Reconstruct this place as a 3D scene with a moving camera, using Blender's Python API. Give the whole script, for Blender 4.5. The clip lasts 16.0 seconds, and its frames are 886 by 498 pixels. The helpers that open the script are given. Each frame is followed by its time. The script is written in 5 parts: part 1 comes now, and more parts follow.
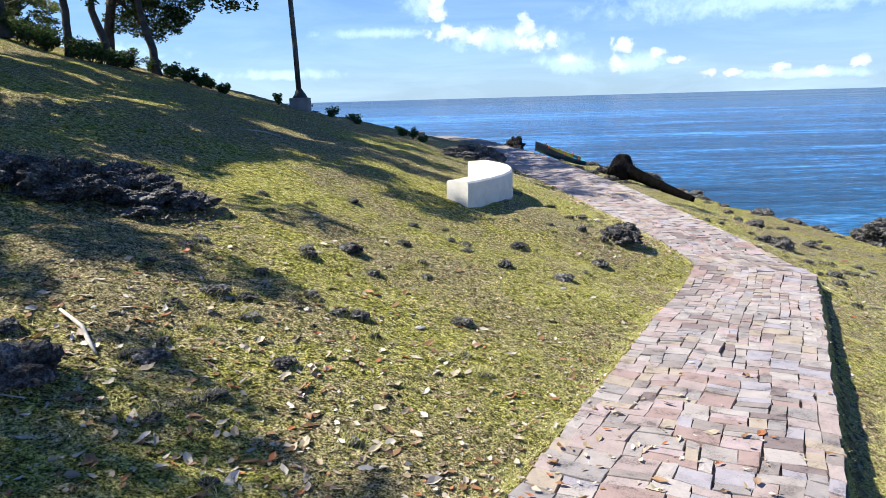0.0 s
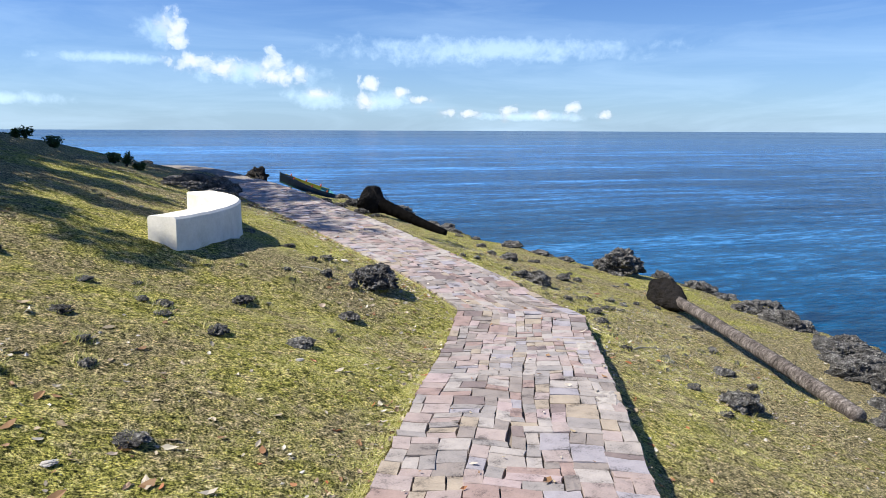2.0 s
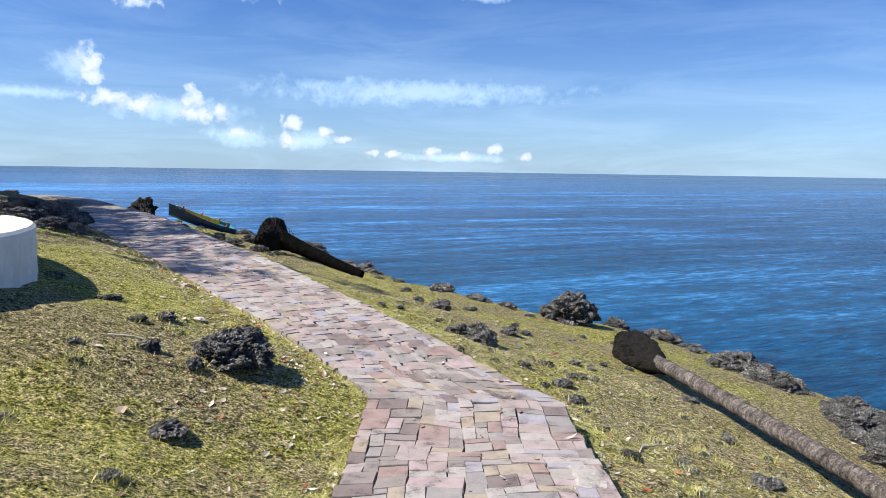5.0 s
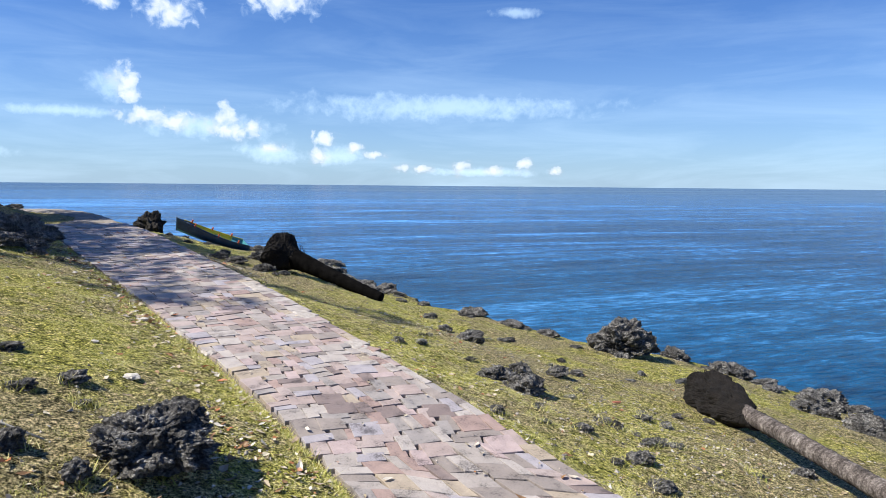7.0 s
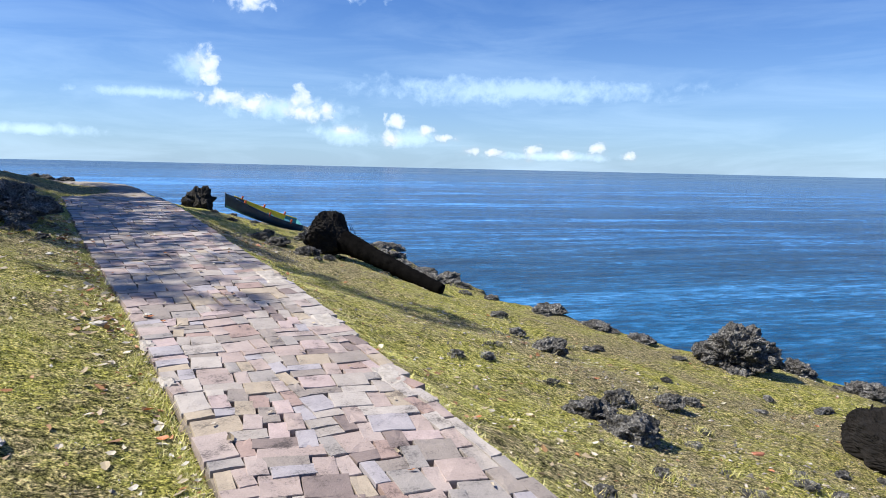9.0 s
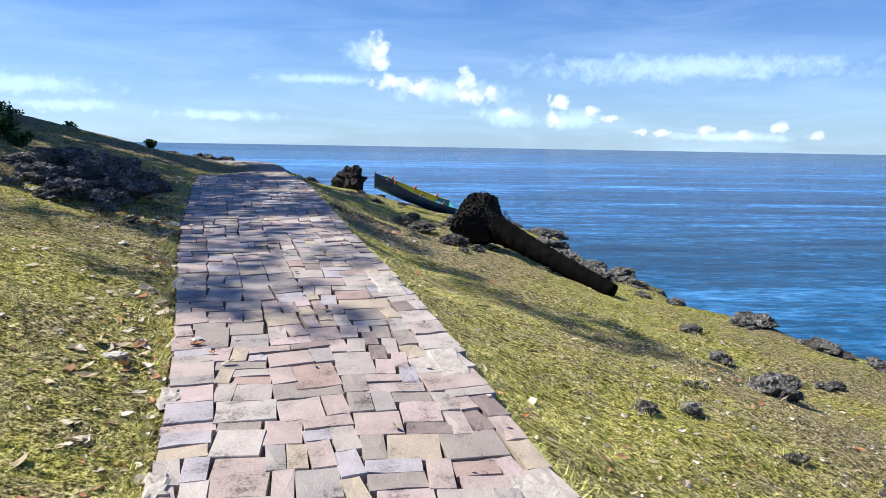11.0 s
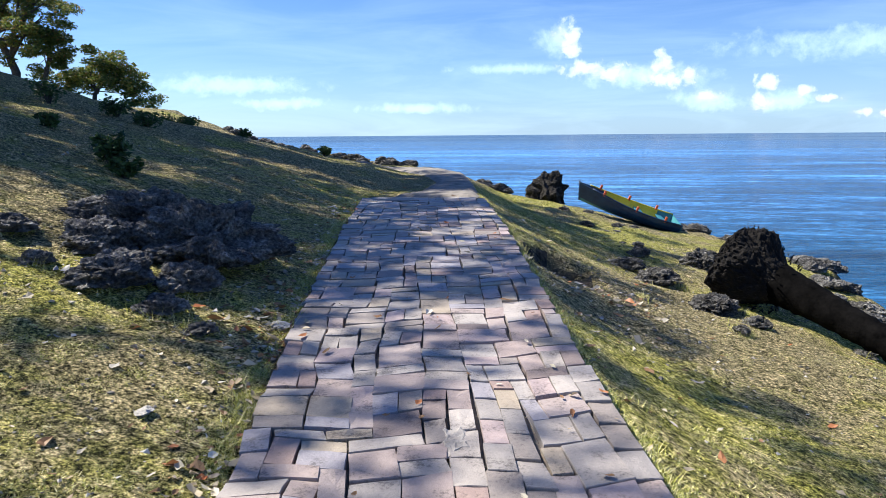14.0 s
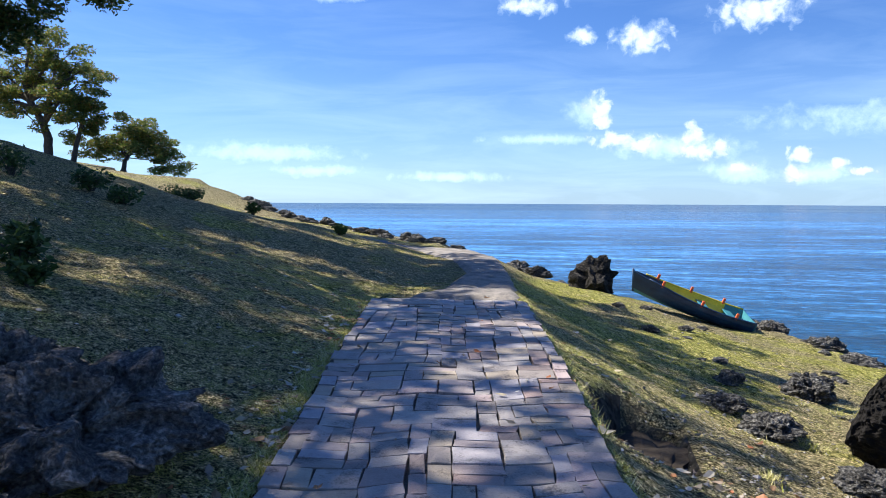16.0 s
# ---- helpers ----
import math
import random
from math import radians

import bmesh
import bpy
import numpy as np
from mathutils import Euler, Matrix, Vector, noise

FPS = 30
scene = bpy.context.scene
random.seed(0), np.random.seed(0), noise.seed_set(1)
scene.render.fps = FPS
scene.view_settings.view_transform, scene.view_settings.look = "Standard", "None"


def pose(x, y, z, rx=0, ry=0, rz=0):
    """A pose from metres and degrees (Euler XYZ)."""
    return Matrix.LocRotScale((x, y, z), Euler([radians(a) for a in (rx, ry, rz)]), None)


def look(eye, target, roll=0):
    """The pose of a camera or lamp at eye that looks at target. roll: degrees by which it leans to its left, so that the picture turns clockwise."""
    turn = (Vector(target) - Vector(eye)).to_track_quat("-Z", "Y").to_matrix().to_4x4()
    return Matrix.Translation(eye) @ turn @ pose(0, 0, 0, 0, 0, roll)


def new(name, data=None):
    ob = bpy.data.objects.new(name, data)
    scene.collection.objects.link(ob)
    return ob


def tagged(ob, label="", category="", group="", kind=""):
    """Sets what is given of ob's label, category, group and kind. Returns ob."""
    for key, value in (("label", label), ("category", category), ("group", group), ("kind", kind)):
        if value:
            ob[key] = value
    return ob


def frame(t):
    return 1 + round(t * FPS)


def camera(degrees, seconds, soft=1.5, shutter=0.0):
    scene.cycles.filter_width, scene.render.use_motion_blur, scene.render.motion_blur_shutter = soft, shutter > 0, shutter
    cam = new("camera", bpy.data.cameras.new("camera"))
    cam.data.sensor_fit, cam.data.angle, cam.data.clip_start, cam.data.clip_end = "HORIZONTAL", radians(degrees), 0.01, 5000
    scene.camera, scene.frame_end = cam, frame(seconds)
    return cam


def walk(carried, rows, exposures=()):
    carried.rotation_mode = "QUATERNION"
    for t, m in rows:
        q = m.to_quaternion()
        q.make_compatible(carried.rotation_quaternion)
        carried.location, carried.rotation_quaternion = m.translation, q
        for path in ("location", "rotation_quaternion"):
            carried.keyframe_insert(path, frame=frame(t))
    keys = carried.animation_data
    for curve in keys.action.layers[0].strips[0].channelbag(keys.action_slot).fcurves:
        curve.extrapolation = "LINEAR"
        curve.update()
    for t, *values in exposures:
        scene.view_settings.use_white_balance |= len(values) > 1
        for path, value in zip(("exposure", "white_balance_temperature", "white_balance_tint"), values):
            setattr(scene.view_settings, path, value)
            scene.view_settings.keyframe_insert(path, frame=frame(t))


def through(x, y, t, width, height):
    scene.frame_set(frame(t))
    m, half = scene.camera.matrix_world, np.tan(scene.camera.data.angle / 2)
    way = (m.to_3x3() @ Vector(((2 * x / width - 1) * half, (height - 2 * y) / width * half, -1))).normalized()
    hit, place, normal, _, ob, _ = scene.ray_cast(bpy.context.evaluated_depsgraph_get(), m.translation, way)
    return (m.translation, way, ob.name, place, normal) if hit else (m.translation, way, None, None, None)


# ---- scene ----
# Camera: seconds, eye (x, y, z), yaw, pitch, lean (degrees)
cam = camera(62.93, 16.0, soft=0.6)
EYE = 1.5
ROWS = [
    (0, 0.005, 0.001, 0.002, 0.01, -11.79, -1.57),
    (0.5, 0.076, 0.501, -0.051, -6.45, -11.63, -0.95),
    (1, 0.163, 1.028, -0.105, -11.97, -11.08, -0.43),
    (1.5, 0.339, 1.595, -0.185, -16.32, -10.28, -0.14),
    (2, 0.560, 2.178, -0.254, -19.62, -9.37, 0.22),
    (2.5, 0.807, 2.745, -0.360, -22.24, -8.49, 0.66),
    (3, 1.068, 3.381, -0.489, -24.24, -7.79, 1.07),
    (3.5, 1.291, 3.926, -0.559, -25.71, -7.38, 1.15),
    (6, 2.416, 6.540, -0.797, -25.25, -5.38, 0.47),
    (6.5, 2.666, 7.068, -0.825, -24.36, -5.05, 0.49),
    (7, 2.918, 7.587, -0.869, -23.27, -5.07, 0.51),
    (7.5, 3.159, 8.162, -0.899, -22.06, -5.36, 0.93),
    (8, 3.385, 8.753, -0.960, -20.85, -5.83, 1.23),
    (10.5, 4.285, 11.485, -1.203, -9.39, -7.44, 1.02),
    (11, 4.349, 12.043, -1.219, -5.11, -8.09, 0.98),
    (11.5, 4.383, 12.622, -1.199, -0.93, -8.83, 0.76),
    (12, 4.368, 13.206, -1.169, 2.73, -9.42, 0.66),
    (12.5, 4.288, 13.804, -1.123, 5.47, -9.64, 0.33),
    (13, 4.207, 14.401, -1.059, 7.46, -9.59, -0.10),
    (13.5, 4.084, 14.998, -0.976, 8.79, -9.47, -0.30),
    (14, 3.976, 15.600, -0.907, 9.83, -9.00, -0.45),
    (14.5, 3.860, 16.214, -0.849, 10.62, -8.12, -0.49),
    (15, 3.773, 16.791, -0.802, 11.25, -6.90, -0.31),
    (15.5, 3.692, 17.348, -0.755, 11.77, -5.35, 0.06),
    (16, 3.576, 17.880, -0.697, 12.19, -3.69, 0.27),
]
# A positive last column turns the picture clockwise.
walk(cam, [(t, pose(x, y, EYE + z, 0, 0, yaw) @ pose(0, 0, 0, 90 + pitch) @ pose(0, 0, 0, 0, 0, roll)) for t, x, y, z, yaw, pitch, roll in ROWS],
     [(0, 1.0), (2.5, .74), (7, .78), (11, .88), (14.5, 1.06), (16, 1.06)])

# World: clear tropical sky with cumulus along the horizon
SUN_AZ, SUN_EL = 80.0, 50.0          # degrees left of +y, and up
world = bpy.data.worlds.new("world")
scene.world = world
world.use_nodes = True


class Nodes:
    """Short hand for building node trees."""

    def __init__(self, tree):
        self.t = tree
        tree.nodes.clear()

    def n(self, kind):
        return self.t.nodes.new(kind)

    def link(self, a, b):
        self.t.links.new(a, b)

    def math(self, op, a, b=None, c=None, clamp=False):
        node = self.t.nodes.new("ShaderNodeMath")
        node.operation, node.use_clamp = op, clamp
        for i, v in enumerate((a, b, c)):
            if v is None:
                continue
            if isinstance(v, (int, float)):
                node.inputs[i].default_value = v
            else:
                self.t.links.new(v, node.inputs[i])
        return node.outputs[0]

    def ramp(self, fac, stops, mode="LINEAR"):
        node = self.t.nodes.new("ShaderNodeValToRGB")
        node.color_ramp.interpolation = mode
        els = node.color_ramp.elements
        while len(els) < len(stops):
            els.new(0.5)
        for e, (p, c) in zip(els, stops):
            e.position = p
            e.color = (*c, 1) if len(c) == 3 else c
        self.t.links.new(fac, node.inputs[0])
        return node.outputs[0]

    def noise(self, vec, scale, detail=4, rough=0.55, dist=0.0):
        node = self.n("ShaderNodeTexNoise")
        node.inputs["Scale"].default_value = scale
        node.inputs["Detail"].default_value = detail
        node.inputs["Roughness"].default_value = rough
        node.inputs["Distortion"].default_value = dist
        if vec is not None:
            self.t.links.new(vec, node.inputs["Vector"])
        return node.outputs["Fac"]

    def mix(self, fac, a, b, blend="MIX"):
        node = self.t.nodes.new("ShaderNodeMix")
        node.data_type, node.blend_type = "RGBA", blend
        for sock, v in ((node.inputs[0], fac), (node.inputs[6], a), (node.inputs[7], b)):
            if isinstance(v, (int, float)):
                sock.default_value = v
            elif isinstance(v, tuple):
                sock.default_value = (*v, 1) if len(v) == 3 else v
            else:
                self.t.links.new(v, sock)
        return node.outputs[2]


def build_sky():
    w = Nodes(world.node_tree)
    sky = w.n("ShaderNodeTexSky")
    sky.sky_type, sky.sun_disc = "NISHITA", False
    sky.sun_elevation, sky.sun_rotation = radians(SUN_EL), radians(-SUN_AZ)
    sky.altitude, sky.air_density, sky.dust_density, sky.ozone_density = 0, 1.0, 0.5, 2.5
    geo = w.n("ShaderNodeTexCoord")
    sep = w.n("ShaderNodeSeparateXYZ")
    w.link(geo.outputs["Generated"], sep.inputs[0])
    X, Y, Z = sep.outputs
    az = w.math("MULTIPLY", w.math("ARCTAN2", X, Y), 57.2958)        # degrees to the right of +y
    el = w.math("MULTIPLY", w.math("ARCSINE", Z), 57.2958)
    comb = w.n("ShaderNodeCombineXYZ")
    w.link(az, comb.inputs[0])
    w.link(el, comb.inputs[1])
    rough = w.math("SUBTRACT", w.noise(comb.outputs[0], 0.9, 9, 0.62, 0.2), 0.5)
    # cumulus: azimuth, elevation, half width, half height, in degrees
    lumps = [(-0.25, 7.2, 1.2, 1.4), (0.1, 6.2, 0.9, 0.9), (0.9, 4.8, 2.3, 0.8), (3.2, 4.5, 1.7, 0.8), (6.6, 4.9, 1.3, 1.2), (6.9, 3.9, 2.2, 0.8),
             (8.5, 4.1, 1.2, 0.7), (10.0, 2.6, 1.4, 0.5), (13.9, 3.4, 1.2, 0.7), (13.7, 2.2, 0.9, 1.0), (16.4, 2.8, 0.8, 0.5), (17.9, 2.3, 1.2, 0.4),
             (19.8, 1.3, 1.0, 0.5), (21.5, 1.2, 1.0, 0.4), (24.7, 1.4, 1.0, 0.7), (27.2, 1.1, 0.8, 0.5), (29.6, 1.6, 1.0, 0.8),
             (31.9, 1.1, 0.7, 0.4), (2.8, 12.2, 2.3, 1.2), (-1.6, 12.6, 1.1, 0.7), (10.8, 13.5, 3.4, 1.2), (-5.5, 14.9, 2.5, 0.8)]
    wisps = [(-26, 3.7, 8, 1.1), (-22, 2.4, 5, 0.7), (-4, 4.9, 6, 0.6), (5, 4.2, 6.5, 1.3), (10, 2.4, 3.5, 1.1), (15, 2.2, 3.2, 1.0), (26, 1.0, 7, 0.5), (23, 6.0, 16, 1.4), (-1, 7.0, 2.2, 1.8), (-20.7, 15.4, 3.2, 0.7), (28.6, 13.0, 2.6, 0.5), (-12, 2.0, 6, 0.6)]

    def nearest(rows):
        total = None
        for a, e, p, q in rows:
            u = w.math("DIVIDE", w.math("SUBTRACT", az, a), p)
            v = w.math("DIVIDE", w.math("SUBTRACT", el, e), q)
            d = w.math("SQRT", w.math("ADD", w.math("MULTIPLY", u, u), w.math("MULTIPLY", v, v)))
            total = d if total is None else w.math("SMOOTH_MIN", total, d, 0.25)
        return total

    billow = w.math("SUBTRACT", w.noise(comb.outputs[0], 1.1, 6, 0.55, 0.3), 0.5)
    dens = w.math("ADD", w.math("SUBTRACT", 1.12, nearest(lumps)), w.math("MULTIPLY", billow, 2.3))
    puff = w.ramp(dens, [(0.0, (0, 0, 0)), (0.3, (0.22, 0.22, 0.22)), (0.6, (0.7, 0.7, 0.7)), (1.0, (1, 1, 1))])
    smear = w.math("ADD", w.math("SUBTRACT", 1.0, nearest(wisps)), w.math("MULTIPLY", rough, 1.6))
    smear = w.math("MULTIPLY", w.ramp(smear, [(0.0, (0, 0, 0)), (1.0, (1, 1, 1))], "EASE"), 0.5)
    # veils of thin cloud, drawn out along the horizon
    stretch = w.n("ShaderNodeCombineXYZ")
    w.link(w.math("MULTIPLY", az, 0.05), stretch.inputs[0])
    w.link(w.math("MULTIPLY", el, 0.32), stretch.inputs[1])
    veil = w.ramp(w.noise(stretch.outputs[0], 1.3, 6, 0.6, 0.6), [(0.42, (0, 0, 0)), (0.75, (1, 1, 1))])
    low = w.math("MULTIPLY", w.math("SUBTRACT", 1.0, w.math("DIVIDE", el, 22.0), clamp=True), 0.24)
    thin = w.math("MULTIPLY", veil, low)
    haze = w.math("MULTIPLY", w.math("POWER", w.math("SUBTRACT", 1.0, w.math("DIVIDE", el, 14.0), clamp=True), 1.8), 0.33)
    cover = w.math("MAXIMUM", w.math("MULTIPLY", puff, 0.82), w.math("ADD", w.math("MAXIMUM", thin, smear), haze, clamp=True))
    up = w.math("GREATER_THAN", Z, -0.002)
    cover = w.math("MULTIPLY", cover, up, clamp=True)
    # a bluer zenith, as the clip's camera draws it
    tinted = w.mix(1.0, sky.outputs[0], (0.52, 0.82, 1.36), "MULTIPLY")
    body = w.mix(cover, tinted, w.mix(puff, (8.6, 11.6, 14.6), (11.2, 11.9, 13.2)))
    bg = w.n("ShaderNodeBackground")
    bg.inputs["Strength"].default_value = 0.058
    w.link(body, bg.inputs[0])
    out = w.n("ShaderNodeOutputWorld")
    w.link(bg.outputs[0], out.inputs[0])


build_sky()
sun = new("sun", bpy.data.lights.new("sun", "SUN"))
sun.data.energy, sun.data.angle, sun.data.color = 5.0, radians(0.55), (1.0, 0.95, 0.86)
sun.matrix_world = look((0, 0, 30), Vector((0, 0, 30)) - Vector((-math.sin(radians(SUN_AZ)) * math.cos(radians(SUN_EL)),
                        math.cos(radians(SUN_AZ)) * math.cos(radians(SUN_EL)), math.sin(radians(SUN_EL)))))


# ---------------------------------------------------------------- materials
def material(name, rough=0.8, metal=0.0, spec=0.3):
    m = bpy.data.materials.new(name)
    m.use_nodes = True
    k = Nodes(m.node_tree)
    out, b = k.n("ShaderNodeOutputMaterial"), k.n("ShaderNodeBsdfPrincipled")
    b.inputs["Roughness"].default_value, b.inputs["Metallic"].default_value = rough, metal
    b.inputs["Specular IOR Level"].default_value = spec
    k.link(b.outputs[0], out.inputs[0])
    return m, k, b


def place(k, object_space=True):
    """A texture vector in metres."""
    if object_space:
        return k.n("ShaderNodeTexCoord").outputs["Object"]
    return k.n("ShaderNodeNewGeometry").outputs["Position"]


def bump(k, b, height, strength=0.5, distance=0.02):
    node = k.n("ShaderNodeBump")
    node.inputs["Strength"].default_value, node.inputs["Distance"].default_value = strength, distance
    k.link(height, node.inputs["Height"])
    k.link(node.outputs[0], b.inputs["Normal"])


def simple(name, a, c, scale, rough=0.8, relief=0.4, metal=0.0, fine=40, distance=0.01, spec=0.3):
    """Two colours mottled at two scales, with fine relief."""
    m, k, b = material(name, rough, metal, spec)
    p = place(k)
    f = k.math("ADD", k.math("MULTIPLY", k.noise(p, scale, 5, 0.6), 0.7), k.math("MULTIPLY", k.noise(p, fine, 3, 0.6), 0.3))
    k.link(k.ramp(f, [(0.32, a), (0.68, c)]), b.inputs["Base Color"])
    bump(k, b, k.noise(p, fine, 5, 0.65), relief, distance)
    return m


def turf_material():
    m, k, b = material("turf", 0.95, 0, 0.1)
    p = place(k, False)
    big, mid, fine, tuft = k.noise(p, 0.45, 4, 0.6), k.noise(p, 5.5, 7, 0.72), k.noise(p, 55, 6, 0.8), k.noise(p, 19, 6, 0.75)
    green = k.ramp(k.math("ADD", k.math("ADD", k.math("MULTIPLY", mid, 0.3), k.math("MULTIPLY", fine, 0.35)), k.math("MULTIPLY", tuft, 0.35)),
                   [(0.41, (0.09, 0.095, 0.022)), (0.46, (0.27, 0.275, 0.055)), (0.52, (0.55, 0.53, 0.14)), (0.59, (0.80, 0.74, 0.38))])
    soil = k.ramp(k.math("ADD", k.math("MULTIPLY", fine, 0.6), k.math("MULTIPLY", tuft, 0.4)), [(0.42, (0.09, 0.065, 0.042)), (0.5, (0.31, 0.25, 0.17)), (0.60, (0.66, 0.56, 0.42))])
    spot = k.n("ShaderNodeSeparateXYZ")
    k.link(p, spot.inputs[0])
    # brown litter ground under the trees, mixed in darker where their shade lies
    shaded_ground = k.math("MULTIPLY", k.math("MULTIPLY", k.math("SUBTRACT", spot.outputs[1], 18.5), 0.3, clamp=True), k.math("MULTIPLY", k.math("SUBTRACT", 2.6, spot.outputs[0]), 0.8, clamp=True))
    worn = k.math("ADD", k.math("ADD", k.math("MULTIPLY", big, 0.6), k.math("MULTIPLY", mid, 0.45)), k.math("ADD", k.math("MULTIPLY", shaded_ground, 0.055), k.math("MULTIPLY", k.math("MULTIPLY", k.math("SUBTRACT", spot.outputs[0], 5.0), 0.018, clamp=True), k.math("MULTIPLY", k.math("SUBTRACT", 15.0, spot.outputs[1]), 0.3, clamp=True))))
    # trodden soil beside the washed-out hollow
    away = k.n("ShaderNodeVectorMath")
    away.operation = "DISTANCE"
    away.inputs[1].default_value = (4.75, 22.4, -1.0)
    k.link(p, away.inputs[0])
    worn = k.math("ADD", worn, k.math("MULTIPLY", k.math("MINIMUM", 1.0, k.math("MAXIMUM", 0.0, k.math("SUBTRACT", 2.2, away.outputs["Value"]))), 0.13))
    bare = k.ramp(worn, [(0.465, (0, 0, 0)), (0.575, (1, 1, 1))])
    # rock shows where the ground falls off steeply
    nrm = k.n("ShaderNodeSeparateXYZ")
    k.link(k.n("ShaderNodeNewGeometry").outputs["True Normal"], nrm.inputs[0])
    steep = k.ramp(nrm.outputs[2], [(0.62, (1, 1, 1)), (0.84, (0, 0, 0))])
    rock = k.ramp(k.noise(p, 9, 6, 0.7), [(0.35, (0.02, 0.019, 0.017)), (0.7, (0.16, 0.145, 0.12))])
    # shade in the gaps between blades and tufts, painted as dark and bright speckle
    gap_shade = k.ramp(fine, [(0.41, (0.16, 0.16, 0.15)), (0.50, (0.95, 0.95, 0.93)), (0.60, (1.6, 1.55, 1.5))])
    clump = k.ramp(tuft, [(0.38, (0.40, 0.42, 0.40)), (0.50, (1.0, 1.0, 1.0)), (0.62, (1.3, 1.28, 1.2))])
    c = k.mix(1.0, k.mix(1.0, k.mix(k.math("MULTIPLY", bare, 0.75), green, soil), gap_shade, "MULTIPLY"), clump, "MULTIPLY")
    c = k.mix(1.0, c, (1.04, 1.02, 1.0), "MULTIPLY")
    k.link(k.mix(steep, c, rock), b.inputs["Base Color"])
    bump(k, b, k.math("ADD", k.math("MULTIPLY", tuft, 0.9), k.math("MULTIPLY", fine, 0.5)), 1.0, 0.12)
    return m


def blade_material():
    m, k, b = material("grass_blades", 0.7, 0, 0.2)
    geo = k.n("ShaderNodeNewGeometry")
    col = k.ramp(geo.outputs["Random Per Island"], [(0.0, (0.17, 0.21, 0.035)), (0.3, (0.40, 0.40, 0.08)), (0.65, (0.62, 0.56, 0.21)), (1.0, (0.76, 0.69, 0.42))])
    k.link(col, b.inputs["Base Color"])
    return m


def coral_material(name, stops):
    m, k, b = material(name, 0.9, 0, 0.2)
    p = place(k, False)
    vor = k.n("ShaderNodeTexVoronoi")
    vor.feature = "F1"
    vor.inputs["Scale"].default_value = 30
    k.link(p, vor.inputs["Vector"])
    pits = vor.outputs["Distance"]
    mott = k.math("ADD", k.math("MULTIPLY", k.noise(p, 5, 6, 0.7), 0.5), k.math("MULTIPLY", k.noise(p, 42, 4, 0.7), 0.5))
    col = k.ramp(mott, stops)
    # pits coloured darker than the rock, in step with their relief
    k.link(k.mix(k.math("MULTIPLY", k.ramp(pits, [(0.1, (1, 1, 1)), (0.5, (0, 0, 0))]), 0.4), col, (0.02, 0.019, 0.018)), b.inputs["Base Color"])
    bump(k, b, k.math("ADD", pits, k.noise(p, 26, 7, 0.8)), 1.0, 0.09)
    return m


def stone_material():
    m, k, b = material("cut_sandstone", 0.62, 0, 0.45)
    p = place(k, False)
    info = k.n("ShaderNodeObjectInfo").outputs["Random"]
    isl = k.n("ShaderNodeNewGeometry").outputs["Random Per Island"]
    r = k.math("FRACT", k.math("ADD", k.math("MULTIPLY", info, 7.13), k.math("MULTIPLY", isl, 1.0)))
    tone = k.ramp(r, [(0.0, (0.242, 0.205, 0.177)), (0.13, (0.330, 0.290, 0.255)), (0.27, (0.339, 0.265, 0.234)), (0.38, (0.359, 0.290, 0.260)), (0.47, (0.349, 0.285, 0.208)), (0.56, (0.272, 0.245, 0.224)),
                      (0.64, (0.320, 0.295, 0.307)), (0.72, (0.388, 0.345, 0.307)), (0.82, (0.301, 0.210, 0.177)), (0.89, (0.184, 0.140, 0.125)), (0.94, (0.388, 0.300, 0.281)), (1.0, (0.291, 0.240, 0.198))], "CONSTANT")
    f = k.math("ADD", k.math("MULTIPLY", k.noise(p, 6, 5, 0.6), 0.6), k.math("MULTIPLY", k.noise(p, 70, 4, 0.7), 0.4))
    shade = k.ramp(f, [(0.36, (0.30, 0.295, 0.30)), (0.46, (0.88, 0.89, 0.92)), (0.70, (1.18, 1.19, 1.22))])
    k.link(k.mix(1.0, k.mix(0.1, tone, (0.34, 0.285, 0.25)), shade, "MULTIPLY"), b.inputs["Base Color"])
    bump(k, b, k.math("ADD", k.noise(p, 12, 5, 0.7), k.math("MULTIPLY", k.noise(p, 90, 4, 0.7), 0.4)), 0.55, 0.015)
    return m


